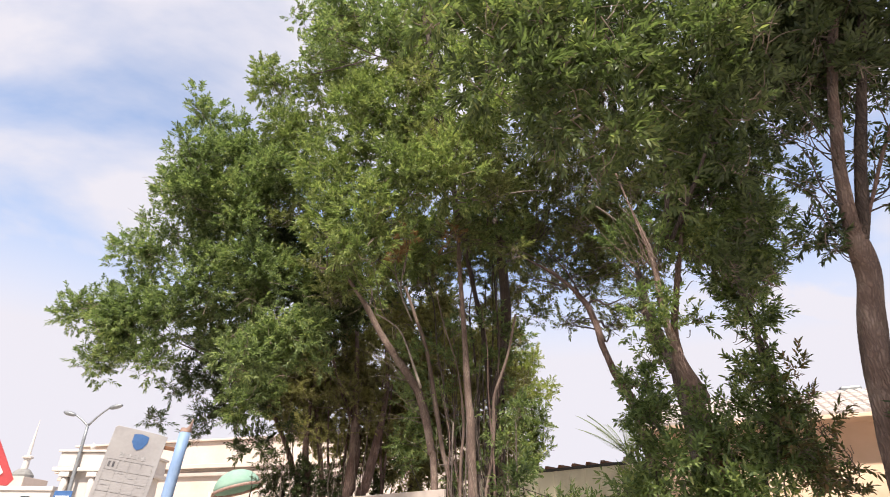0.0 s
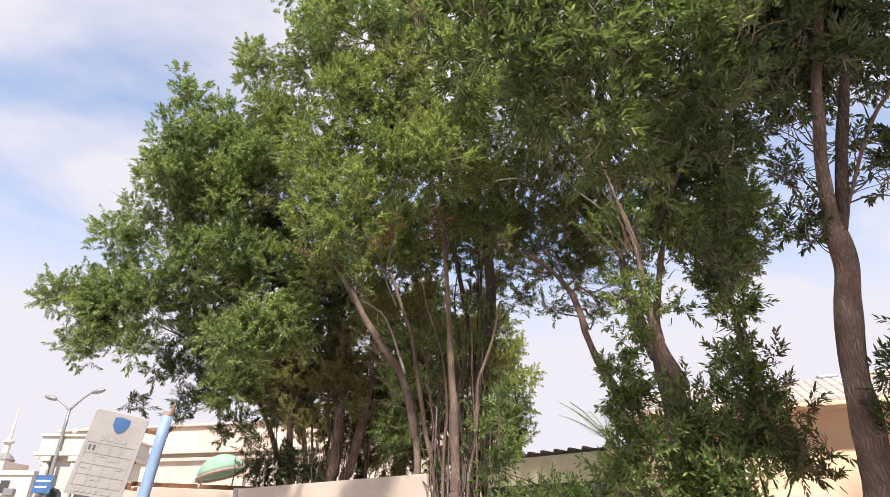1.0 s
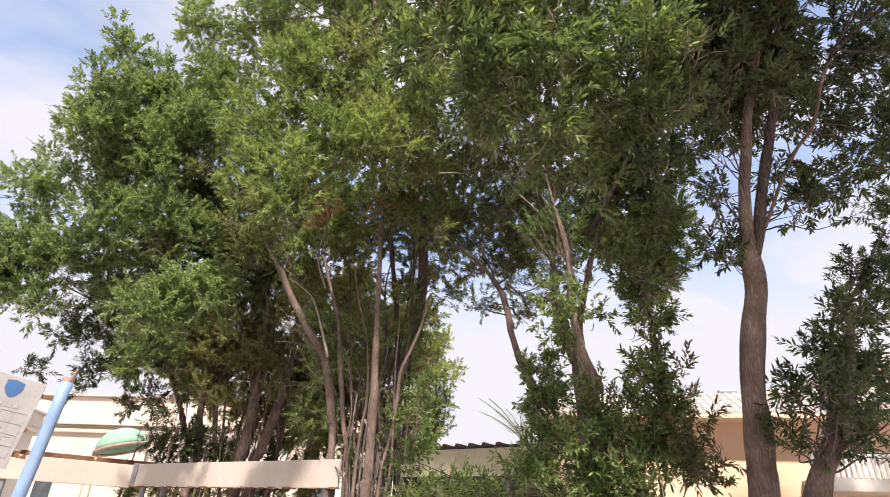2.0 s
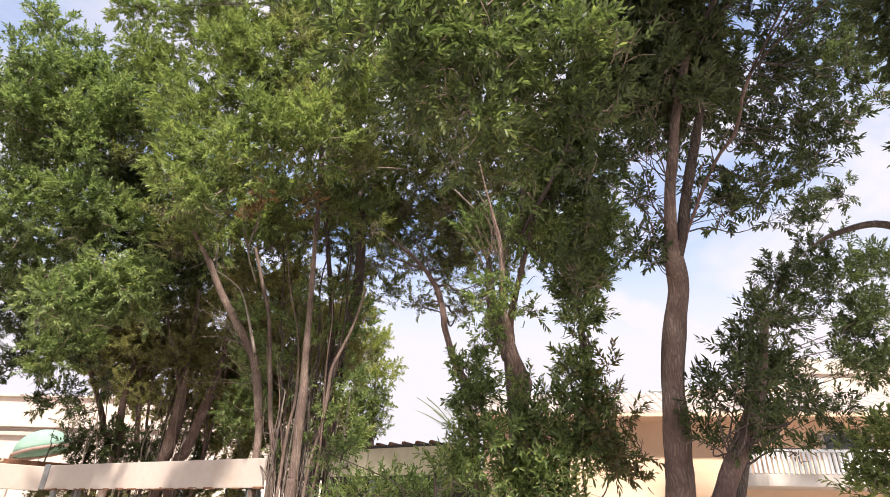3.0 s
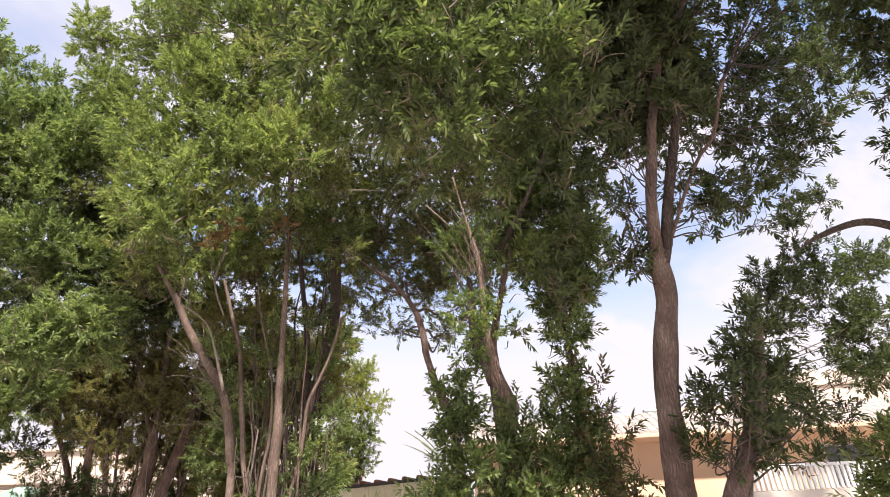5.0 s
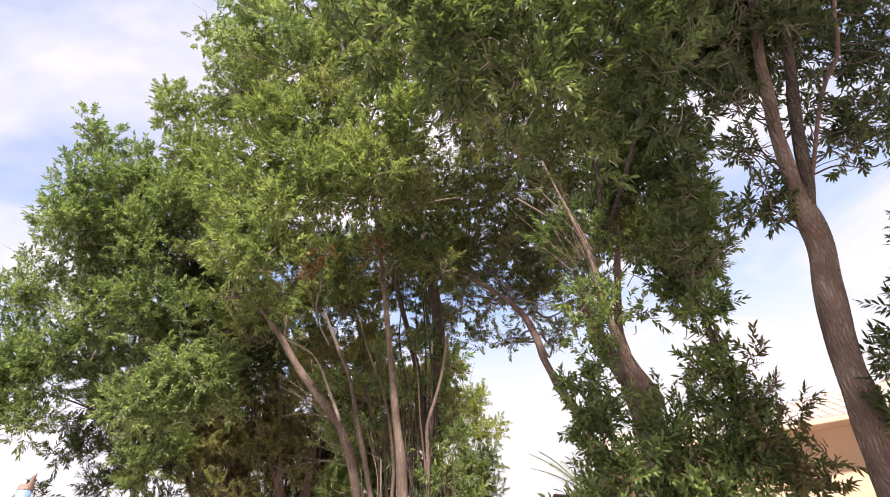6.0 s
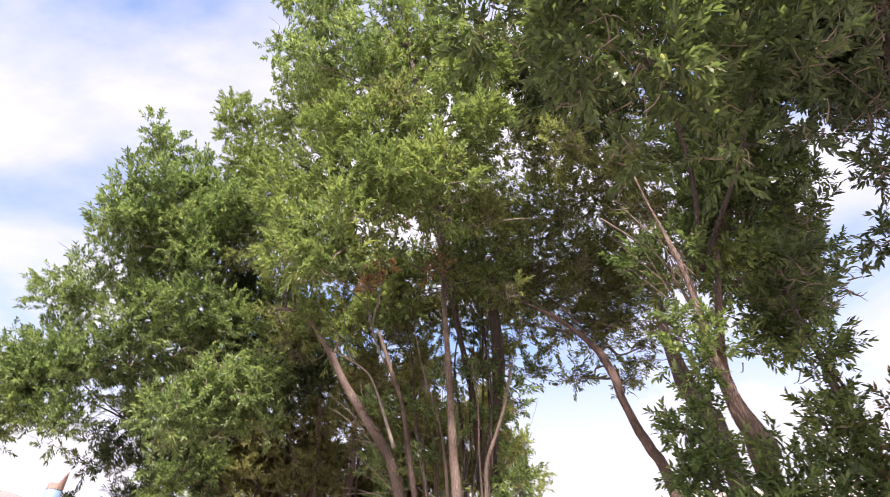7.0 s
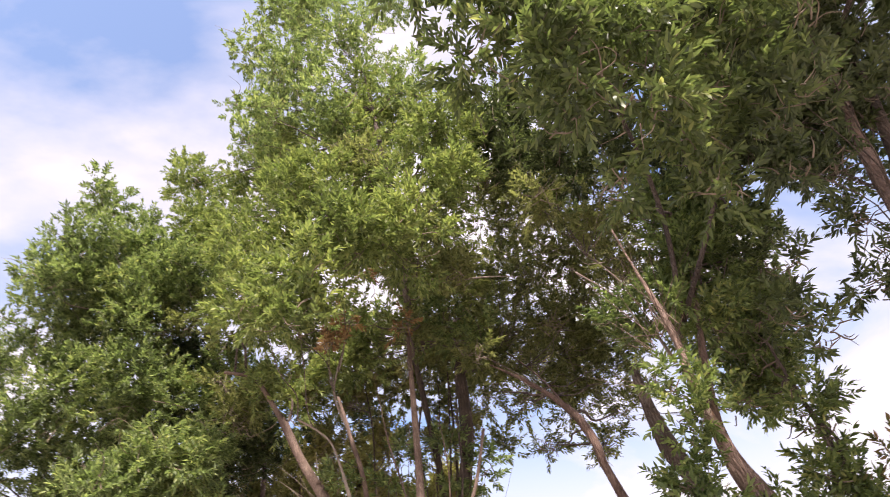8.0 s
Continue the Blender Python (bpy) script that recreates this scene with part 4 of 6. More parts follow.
LOBES_HEDGE = [
    (2.07, 5.88, 2.82, 0.20), (2.21, 5.88, 2.40, 0.31), (2.73, 5.88, 2.50, 0.34), (3.22, 5.88, 2.50, 0.29),
    (3.02, 5.88, 2.82, 0.21), (3.54, 5.88, 2.30, 0.24), (2.46, 5.88, 2.05, 0.37), (2.97, 5.88, 1.95, 0.41),
    (1.84, 5.88, 2.09, 0.20), (0.69, 6.72, 2.33, 0.16), (2.03, 6.72, 2.11, 0.19),
] + [
    (1.13, 7.60, 1.97, 0.16), (1.48, 7.60, 1.98, 0.16), (1.83, 7.60, 1.99, 0.16), (0.86, 7.60, 1.95, 0.13),
    (1.32, 7.20, 1.99, 0.15), (1.58, 7.20, 2.03, 0.15), (1.85, 7.20, 1.99, 0.16), (1.06, 7.20, 1.96, 0.12),
    (2.65, 5.99, 2.66, 0.20), (3.49, 5.99, 2.50, 0.24),
]
LOBES_RIGHT = [
    (3.51, 4.75, 4.27, 0.18), (3.71, 4.75, 4.93, 0.18), (3.46, 4.75, 5.51, 0.24), (4.64, 4.75, 5.00, 0.23),
    (5.33, 4.75, 5.61, 0.28), (6.01, 4.75, 6.01, 0.32), (6.79, 4.75, 6.77, 0.29), (5.32, 4.75, 6.44, 0.36),
    (6.23, 4.75, 7.17, 0.39), (4.73, 4.46, 6.72, 0.35), (6.68, 4.46, 7.46, 0.36), (5.89, 4.46, 7.79, 0.46),
    (5.07, 4.46, 7.99, 0.46), (7.30, 4.46, 8.73, 0.51), (4.50, 4.50, 5.94, 0.31), (3.58, 4.50, 5.41, 0.21),
] + [
    (4.16, 4.50, 5.13, 0.20), (4.89, 4.50, 6.86, 0.39), (2.58, 3.41, 5.39, 0.31), (2.55, 3.80, 5.01, 0.27),
    (2.51, 4.12, 4.65, 0.17), (3.85, 4.00, 5.71, 0.18), (3.29, 4.00, 5.43, 0.19), (7.17, 4.60, 9.25, 0.41),
    (7.49, 4.60, 8.30, 0.33), (7.42, 4.60, 7.22, 0.22), (8.46, 4.60, 9.85, 0.40), (6.24, 4.60, 6.23, 0.20),
]
LOBES_RIGHT_HIGH = [
    (3.50, 4.75, 6.21, 0.30), (4.04, 4.46, 7.44, 0.42), (3.17, 4.46, 6.58, 0.33), (3.62, 4.46, 6.52, 0.30),
    (3.24, 4.46, 7.60, 0.38), (4.06, 4.46, 6.00, 0.27), (3.92, 4.50, 6.18, 0.32), (4.45, 4.50, 6.68, 0.38),
    (3.83, 4.50, 6.68, 0.38), (3.26, 4.50, 5.93, 0.26), (3.61, 4.00, 6.12, 0.23), (4.10, 4.00, 6.78, 0.28),
    (3.58, 4.00, 6.79, 0.27), (3.88, 4.00, 7.26, 0.29),
]
LOBES_RIGHT_LOW = [
    (4.76, 4.75, 5.06, 0.29), (5.16, 4.75, 5.20, 0.28), (4.52, 4.75, 4.82, 0.18), (5.69, 4.75, 5.56, 0.32),
    (6.22, 4.75, 6.08, 0.36), (5.30, 4.75, 5.86, 0.33), (6.87, 4.75, 6.95, 0.43), (6.13, 4.75, 6.60, 0.39),
    (5.00, 4.75, 6.27, 0.32), (4.77, 4.75, 6.85, 0.33), (3.58, 4.75, 4.52, 0.16), (3.62, 4.75, 4.17, 0.13),
    (3.53, 4.75, 4.86, 0.15), (5.53, 4.75, 7.23, 0.40), (6.45, 4.75, 7.67, 0.48), (7.41, 4.75, 8.24, 0.53),
    (4.50, 4.75, 5.20, 0.18), (5.32, 4.75, 4.96, 0.16), (3.85, 4.75, 6.02, 0.24), (3.70, 4.75, 5.51, 0.19),
    (7.45, 4.75, 7.65, 0.37),
]
LOBES_BETWEEN = [
    (4.14, 5.50, 7.92, 0.44), (4.72, 5.50, 7.82, 0.43), (4.31, 5.50, 7.00, 0.36), (4.81, 5.50, 7.01, 0.35),
    (3.89, 5.50, 6.91, 0.35),
]
LOBES_OPEN = [
    (5.32, 5.50, 8.04, 0.43), (4.78, 5.50, 6.32, 0.24), (5.70, 5.50, 7.83, 0.39), (5.43, 5.50, 6.92, 0.31),
    (3.09, 5.10, 4.67, 0.15), (2.80, 5.10, 4.12, 0.18), (3.67, 5.90, 5.49, 0.20), (3.16, 5.10, 4.06, 0.16),
    (3.72, 5.10, 4.49, 0.18), (2.91, 5.10, 3.87, 0.10), (3.37, 5.90, 4.80, 0.17),
]
LOBES_BEHIND = [
    (1.51, 6.30, 8.94, 0.53), (2.32, 6.30, 9.08, 0.54), (3.10, 6.30, 8.95, 0.55), (3.89, 6.30, 8.96, 0.56),
    (4.33, 6.30, 8.59, 0.51), (1.43, 6.30, 7.76, 0.44), (2.17, 6.30, 7.77, 0.46), (2.90, 6.30, 7.66, 0.47),
    (3.63, 6.30, 7.67, 0.46), (1.21, 6.30, 8.33, 0.41), (4.10, 6.30, 7.56, 0.39),
]
LOBES_BEHIND_LOW = [
    (1.67, 6.30, 6.82, 0.37), (2.35, 6.30, 6.63, 0.37), (3.04, 6.30, 6.64, 0.38), (3.68, 6.30, 6.74, 0.37),
    (2.47, 6.30, 5.89, 0.30), (3.13, 6.30, 5.89, 0.31),
]
LOBES_RR = [
    (4.59, 5.00, 3.37, 0.17), (4.98, 5.00, 3.65, 0.20), (4.96, 5.00, 3.14, 0.22), (4.48, 5.00, 3.00, 0.16),
    (4.98, 5.00, 2.78, 0.19), (4.13, 5.00, 2.99, 0.12), (5.09, 5.00, 4.00, 0.15), (5.33, 5.00, 2.91, 0.16),
    (4.19, 5.00, 2.49, 0.13), (3.87, 5.00, 2.49, 0.10), (4.66, 4.90, 2.92, 0.15), (4.44, 4.90, 2.85, 0.11),
    (4.71, 4.90, 2.70, 0.14), (4.94, 4.90, 3.18, 0.16),
] + [
    (4.11, 4.70, 2.42, 0.10), (4.36, 4.70, 2.44, 0.10), (4.03, 4.70, 2.67, 0.10), (4.77, 4.70, 2.62, 0.12),
    (4.79, 4.70, 2.36, 0.10), (4.41, 4.70, 3.14, 0.14), (4.61, 4.70, 3.39, 0.14), (4.75, 4.70, 3.65, 0.13),
    (3.95, 4.70, 2.82, 0.10), (4.16, 4.45, 2.73, 0.11), (4.29, 4.45, 2.95, 0.11), (4.05, 4.45, 2.85, 0.10),
    (4.24, 4.45, 2.58, 0.10),
]
LOBES_FAR = [
    (7.95, 6.50, 5.70, 0.43), (7.15, 6.50, 5.10, 0.36), (8.80, 6.50, 5.69, 0.40), (8.79, 6.50, 4.87, 0.36),
    (8.00, 6.50, 4.42, 0.31), (7.83, 6.50, 6.33, 0.29), (8.70, 6.50, 6.93, 0.25), (9.40, 6.50, 5.87, 0.29),
    (8.26, 6.50, 3.99, 0.29), (8.97, 6.50, 4.49, 0.24), (6.98, 6.50, 5.25, 0.27),
] + [
    (6.90, 6.50, 4.51, 0.29), (6.63, 6.50, 3.81, 0.26), (6.90, 6.50, 3.44, 0.25), (7.86, 6.50, 4.99, 0.40),
    (8.25, 6.50, 4.58, 0.39), (7.81, 6.50, 3.93, 0.32), (7.32, 6.50, 3.24, 0.21), (6.20, 6.50, 3.09, 0.17),
    (7.46, 6.50, 2.95, 0.19), (8.35, 6.50, 3.98, 0.30),
]
LOBES_FARR = [
    (5.74, 2.91, 6.63, 0.33), (6.00, 2.79, 6.41, 0.38), (6.27, 2.85, 6.03, 0.32), (5.83, 3.27, 6.33, 0.24),
    (6.15, 3.28, 5.91, 0.20), (6.52, 3.49, 5.18, 0.26), (6.66, 3.77, 4.64, 0.31), (6.46, 3.79, 5.00, 0.15),
    (6.67, 4.14, 4.12, 0.26), (6.30, 3.63, 5.41, 0.17), (6.78, 4.19, 3.74, 0.20), (5.67, 2.97, 6.68, 0.24),
    (5.99, 3.17, 6.19, 0.22), (6.28, 3.25, 5.75, 0.22), (6.10, 3.49, 5.83, 0.16), (6.47, 3.20, 5.50, 0.22),
]
LOBES_RSHRUB = [
    (5.15, 4.17, 2.35, 0.18), (5.29, 3.98, 2.41, 0.22), (5.37, 3.91, 2.21, 0.24), (5.21, 4.15, 2.11, 0.21),
    (5.46, 3.68, 2.63, 0.15), (5.06, 4.32, 2.08, 0.16),
]
LOBES_YEL = [
    (2.19, 14.99, 6.01, 0.39), (2.36, 14.99, 5.40, 0.44), (1.88, 14.99, 6.01, 0.37), (2.28, 14.99, 6.32, 0.27),
    (1.70, 14.99, 5.40, 0.44),
]
LOBES_SHRUB = [
    (-3.31, 11.70, 2.89, 0.18), (-3.43, 11.70, 3.16, 0.13), (-3.07, 11.70, 2.79, 0.24), (-2.76, 11.70, 2.89, 0.30),
    (-3.10, 11.70, 2.50, 0.20), (-2.44, 11.70, 2.80, 0.28), (-2.02, 11.70, 2.70, 0.29), (-1.62, 11.70, 2.81, 0.28),
    (-1.24, 11.70, 2.66, 0.24), (-3.20, 11.60, 2.88, 0.25), (-2.67, 11.60, 2.87, 0.29), (-2.13, 11.60, 2.85, 0.26),
]
LOBES_BACK = [
    (-3.50, 12.19, 5.47, 0.60), (-2.84, 12.19, 6.20, 0.63), (-1.97, 12.19, 5.80, 0.53), (-1.35, 12.19, 6.32, 0.55),
    (-2.63, 12.19, 4.87, 0.50), (-1.78, 12.19, 4.80, 0.42), (-3.24, 12.19, 4.44, 0.40), (-0.28, 12.19, 6.42, 0.52),
    (-0.88, 11.73, 5.48, 0.43), (-0.32, 11.73, 5.06, 0.43), (0.27, 11.73, 5.32, 0.49), (1.12, 11.73, 5.61, 0.50),
    (-0.62, 11.73, 4.41, 0.33), (0.47, 11.73, 4.45, 0.38), (1.19, 11.73, 4.69, 0.35),
]
LOBES_BACK2 = [
    (-3.49, 12.60, 4.67, 0.54), (-2.76, 12.60, 4.79, 0.56), (-2.01, 12.60, 4.67, 0.54), (-1.14, 12.60, 4.43, 0.48),
    (-2.90, 12.60, 3.84, 0.40), (-2.18, 12.60, 3.78, 0.36), (-1.46, 12.60, 3.73, 0.35), (-0.75, 12.60, 3.61, 0.31),
    (-0.28, 12.60, 4.19, 0.42), (-3.95, 12.60, 5.29, 0.55), (-3.24, 12.60, 5.69, 0.56), (0.20, 12.60, 4.80, 0.43),
    (0.55, 12.60, 3.84, 0.36),
]
LOBES_VINE = [
    (-0.60, 9.80, 4.18, 0.20), (-0.41, 9.80, 3.76, 0.23), (-0.47, 9.80, 3.35, 0.24), (-0.56, 9.80, 2.95, 0.24),
    (-0.22, 9.80, 3.27, 0.19), (-0.76, 9.80, 3.26, 0.19), (0.79, 8.00, 2.95, 0.19), (0.96, 8.00, 2.62, 0.21),
    (1.04, 8.00, 3.38, 0.16),
]

# top lobes, largely out of view, added so the crown below is shaded
LOBES_UPPER = [
    (3.20, 3.80, 7.90, 0.90), (3.90, 4.20, 8.50, 0.90), (4.60, 4.60, 8.80, 0.90), (3.40, 4.80, 8.90, 0.90),
    (2.40, 4.80, 8.70, 0.90), (4.20, 3.40, 7.60, 0.70),
]
# lobes added above and behind the viewpoint, unseen, to shade the right-hand tree
LOBES_SHADE = [
    (3.60, 1.60, 8.60, 0.90), (4.50, 1.60, 8.80, 0.90), (4.00, 0.60, 9.20, 1.00), (4.80, 0.80, 9.20, 0.90),
    (3.40, 0.40, 9.40, 0.90), (4.40, 2.40, 8.40, 0.80), (5.00, 2.20, 8.60, 0.70), (4.10, -0.40, 9.80, 1.00),
    (3.60, 0.80, 7.30, 0.90), (4.40, 0.80, 7.30, 0.90), (4.00, 1.50, 6.90, 0.70), (4.90, 1.30, 7.00, 0.80),
    (5.60, 0.60, 8.20, 1.00), (6.30, 0.90, 9.00, 1.00), (5.40, -0.40, 9.60, 1.00), (6.40, -0.20, 8.00, 1.00),
    (4.40, -0.80, 8.60, 1.00), (3.80, 1.40, 10.40, 1.00), (5.00, 1.00, 10.60, 1.00), (6.00, 0.20, 10.40, 1.00),
    (3.60, 2.60, 8.20, 0.80), (4.60, 2.80, 8.40, 0.90), (5.40, 3.20, 8.60, 0.90), (3.00, 2.90, 8.10, 0.60),
]
def twig_fan(rng, n, foot, way, spread, length, r):
    """Thin bare twigs that fan out from one place, each slightly bowed."""
    out = []
    for _ in range(n):
        d = unit(Vector(way) + Vector(rng.normal(0, spread, 3)))
        a = Vector(foot) + Vector(rng.normal(0, 0.07, 3))
        ln = length * rng.uniform(0.45, 1.0)
        bow = Vector(rng.normal(0, 0.1, 3))
        pts = [a, a + d * ln * 0.4 + bow * 0.5, a + d * ln * 0.75 + bow, a + d * ln + bow * 1.6]
        out.append([(*p, r * k) for p, k in zip(pts, (1.0, 0.8, 0.55, 0.3))])
    return out


stem_rng = np.random.default_rng(5)
fork_twigs = [(s, BARK_PALE, 0.1) for s in twig_fan(np.random.default_rng(8), 20, (2.29, 5.95, 4.54), (-0.4, 0.0, 1.0), 0.4, 0.9, 0.0045)]
fork_twigs += [(s, BARK_PALE, 0.1) for s in twig_fan(np.random.default_rng(9), 10, (2.5, 5.98, 3.9), (-0.7, 0.1, 0.9), 0.4, 0.8, 0.004)]
left_stems = [(s, BARK_RED, 0.15) for s in slender_stems(stem_rng, 8, (-1.8, 11.8), (0.8, 0.3), 6.0, 0.35, 0.045)]
left_stems += [(s, PALE_TWIG, 0.1) for s in slender_stems(stem_rng, 14, (-2.1, 11.2), (0.95, 0.3), 5.0, 0.5, 0.014)]
hair_low = [(s, PALE_TWIG, 0.1) for s in slender_stems(stem_rng, 8, (0.62, 8.0), (0.2, 0.2), 2.9, 2.2, 0.012)]
left_stems += [(s, BARK_RED, 0.1) for s in slender_stems(stem_rng, 8, (-1.8, 11.9), (0.8, 0.3), 5.8, 0.3, 0.02)]
mid_twigs = [(s, PALE_TWIG, 0.1) for s in twig_fan(np.random.default_rng(12), 9, (-0.50, 8.27, 3.89), (-0.9, -0.1, 0.6), 0.3, 0.7, 0.005)]
mid_twigs += [(s, PALE_TWIG, 0.1) for s in twig_fan(np.random.default_rng(13), 7, (-0.24, 8.27, 3.27), (-0.9, -0.1, 0.5), 0.3, 0.7, 0.005)]
mid_stems = [(s, BARK_RED, 0.12) for s in slender_stems(stem_rng, 8, (0.4, 8.2), (0.26, 0.3), 4.8, 1.2, 0.026)]
mid_stems += [(s, BARK_DARK, 0.12) for s in slender_stems(stem_rng, 8, (0.5, 8.7), (0.34, 0.3), 5.6, 0.9, 0.045)]
hair_stems = [(s, BARK, 0.1) for s in slender_stems(stem_rng, 10, (0.4, 8.2), (0.3, 0.35), 4.2, 1.1, 0.011)]
hair_stems += [(s, BARK, 0.1) for s in slender_stems(stem_rng, 8, (0.45, 8.5), (0.36, 0.4), 4.8, 1.0, 0.016)]

tree("tree", "tall evergreen tree with a broad green crown on clustered grey-brown stems", "tree",
     [(THICK, BARK_RED, 0.25), (THICK2, BARK_RED, 0.25), (LEFT1, BARK_RED, 0.2), (LEFT2, BARK_RED, 0.2), (LEFT3, BARK_RED, 0.2), (LEFT4, BARK_RED, 0.2)] + left_stems, [(LOBES_LEFT, LEAF, {}), (LOBES_LEFT_FRONT, LEAF, dict(per_area=60, limbless=True)), (LOBES_LEFT_BACK, LEAF_SHADE_DARK, dict(per_area=40, fill=0.4, leaf=0.09, wide=0.03, limb_size=0.01)), (LOBES_LEFT_LOW, LEAF_SHADE_DARK, dict(per_area=48, leaf=0.1, limbless=True)), (LOBES_HAZE, LEAF_DUSTY_LIFTED, dict(per_area=26, fill=0.5, leaf=0.06, wide=0.02, limbless=True)), (LOBES_LEFT_EDGE, LEAF_SHADE_DARK, dict(per_area=44, leaf=0.1, limbless=True))], 11, "roadside trees", low=4.0)
tree("tree", "many-stemmed evergreen tree with slender pale stems and lit green leaves", "tree",
     [(VSTEM, BARK_PALE, 0.15), (LSTEM, BARK_PALE, 0.15), (STEM3, BARK_PALE, 0.15), (STEM4, BARK_PALE, 0.15), (STEM5, BARK_PALE, 0.15), (DARK_TRUNK, BARK_DARK, 0.25), (DARK_TRUNK2, BARK_DARK, 0.25), (TOP, BARK, 0.2), (BARE1, PALE_TWIG, 0.2), (BARE4, PALE_TWIG, 0.2), (BARE5, PALE_TWIG, 0.2), (BARE8, PALE_TWIG, 0.2)] + mid_stems + mid_twigs + hair_stems + hair_low,
     [(LOBES_CENTRE, LEAF_PALE_LIT, {}), (LOBES_CENTRE2, LEAF, dict(per_area=38)), (LOBES_TOP_LEFT, LEAF, dict(per_area=34, fill=0.15, limb_size=0.012)), (LOBES_DUSTY, LEAF_OLIVE, dict(per_area=50)), (LOBES_UNDER, LEAF_OLIVE, dict(per_area=42, fill=0.4, limbless=True, twigs=14, twig_bark=PALE_TWIG)), (LOBES_GAP, LEAF, dict(per_area=50)), (LOBES_MID, LEAF_DUSTY_LIFTED, dict(per_area=58, fill=0.45, leaf=0.075, wide=0.024, twigs=16, twig_bark=PALE_TWIG)), (LOBES_AMONG_STEMS, LEAF, dict(per_area=50, limbless=True)), (LOBES_DEAD, LEAF_DEAD, dict(per_area=60, leaf=0.08, wide=0.026))], 23, "roadside trees", low=4.0)
tree("tree", "evergreen tree with a forked twisted trunk and long overhanging boughs", "tree",
     [(FORKT, BARK_FLAKY, 0.5), (FORKT2, BARK_RED, 0.4), (FORKT3, BARK, 0.3), (GSTEM, BARK_DARK, 0.25), (BOUGH, BARK_DARK, 0.2), (BOUGH2, BARK_DARK, 0.2), (BARE2, PALE_TWIG, 0.2), (BARE3, PALE_TWIG, 0.2), (BARE7, PALE_TWIG, 0.2)] + fork_twigs,
     [(LOBES_FORK, LEAF_DEEP, dict(per_area=66, leaf=0.08, wide=0.025, fine=True)), (LOBES_FORKG, LEAF_DEEP, dict(boughs=[GSTEM], per_area=40, fine=True)), (LOBES_FORKV, LEAF_DEEP, dict(limbless=True, per_area=56, fill=0.4, leaf=0.075, wide=0.025, fine=True)), (LOBES_BEHIND, LEAF_SHADE_DARK, dict(limb_size=0.01, per_area=38, fill=0.4, leaf=0.09, wide=0.03)), (LOBES_BEHIND_LOW, LEAF_OLIVE, dict(limb_size=0.01, per_area=44, fill=0.5, leaf=0.07, wide=0.024, twigs=16, twig_bark=PALE_TWIG)), (LOBES_NEAR, LEAF_NEAR, dict(leaf=0.092, wide=0.026, per_area=46, count=16, shoot=0.22, fill=0.2, fine=True, boughs=[BOUGH[2:], BOUGH2[2:]]))], 37, "roadside trees", low=4.2)
tree("tree", "slender grey trunk leaning over, with a thin crown", "tree", [(LEAN, BARK_RED, 0.2), (LEAN2, BARK_RED, 0.2), (BARE6, PALE_TWIG, 0.2)], [(LOBES_LEAN, LEAF_OLIVE, dict(per_area=46, leaf=0.075, wide=0.024, twigs=16, twig_bark=PALE_TWIG)), (LOBES_TWIGGY, LEAF_OLIVE, dict(per_area=43, twigs=18, twig_bark=PALE_TWIG))], 41, "roadside trees", low=4.0)
# side stem and limbs get darker bark, the crown's shade put into colour
tree("tree", "tall tree with a bare brown trunk and an open shaded crown", "tree",
     [(RT, BARK_TALL, 0.3), (RT2, BARK_DARK, 0.25), (RT3, BARK_RED, 0.15)], [(LOBES_RIGHT, LEAF_SHADE_DARK, dict(limb_size=0.008, per_area=31, fill=0.12, leaf=0.09, wide=0.026, fine=True)), (LOBES_RIGHT_HIGH, LEAF_SHADE_DARK, dict(limb_size=0.008, per_area=54, fill=0.35, leaf=0.1, wide=0.034)), (LOBES_BETWEEN, LEAF_SHADE_DARK, dict(limb_size=0.008, per_area=54, fill=0.35, leaf=0.11, wide=0.036)), (LOBES_OPEN, LEAF_SHADE_DARK, dict(limbless=True, per_area=30, fill=0.15, leaf=0.09, wide=0.026, fine=True)), (LOBES_RIGHT_LOW, LEAF_SHADE_DARK, dict(limb_size=0.008, per_area=22, fill=0.1, leaf=0.09, wide=0.026, fine=True)), (LOBES_UPPER, LEAF_SHADE_DARK, dict(per_area=56, leaf=0.11, limb_size=0.012)), (LOBES_SHADE, LEAF_SHADE_DARK, dict(per_area=34, fill=0.5, leaf=0.22, wide=0.085, shoot=0.3, count=12, limb_size=0.03))], 53, "roadside trees", limb_bark=BARK_DARK, low=4.0)
tree("tree", "leaning brown trunk with leafy young shoots", "tree", [(RR, BARK_RED, 0.12)], [(LOBES_RR, LEAF_SHADE_DARK, dict(per_area=58, fill=0.15, leaf=0.095, wide=0.024, fine=True))], 59, "roadside trees", limb=0.012)
FAR_TRUNK = [(5.25, 6.75, 0, 0.1), (5.45, 6.7, 1.4, 0.085), (5.9, 6.65, 2.6, 0.06), (6.3, 6.5, 4.4, 0.02)]
tree("tree", "young evergreen tree with a hazy grey-green crown", "tree", [(FAR_TRUNK, BARK, 0.2)], [(LOBES_FAR, LEAF_SHADE_DARK, dict(per_area=52))], 67, "roadside trees", limb=0.011)
FAR_BASE = [(8.6, 3.9, 0, 0.2), (8.5, 3.9, 2.0, 0.17), (8.2, 3.8, 4.2, 0.14), (FAR_BOUGH[0][0], FAR_BOUGH[0][1], FAR_BOUGH[0][2], 0.11)]
FAR_BASE2 = [(8.2, 3.8, 4.2, 0.13), (7.8, 3.5, 5.0, 0.12), (FAR_BOUGH2[0][0], FAR_BOUGH2[0][1], FAR_BOUGH2[0][2], 0.11)]
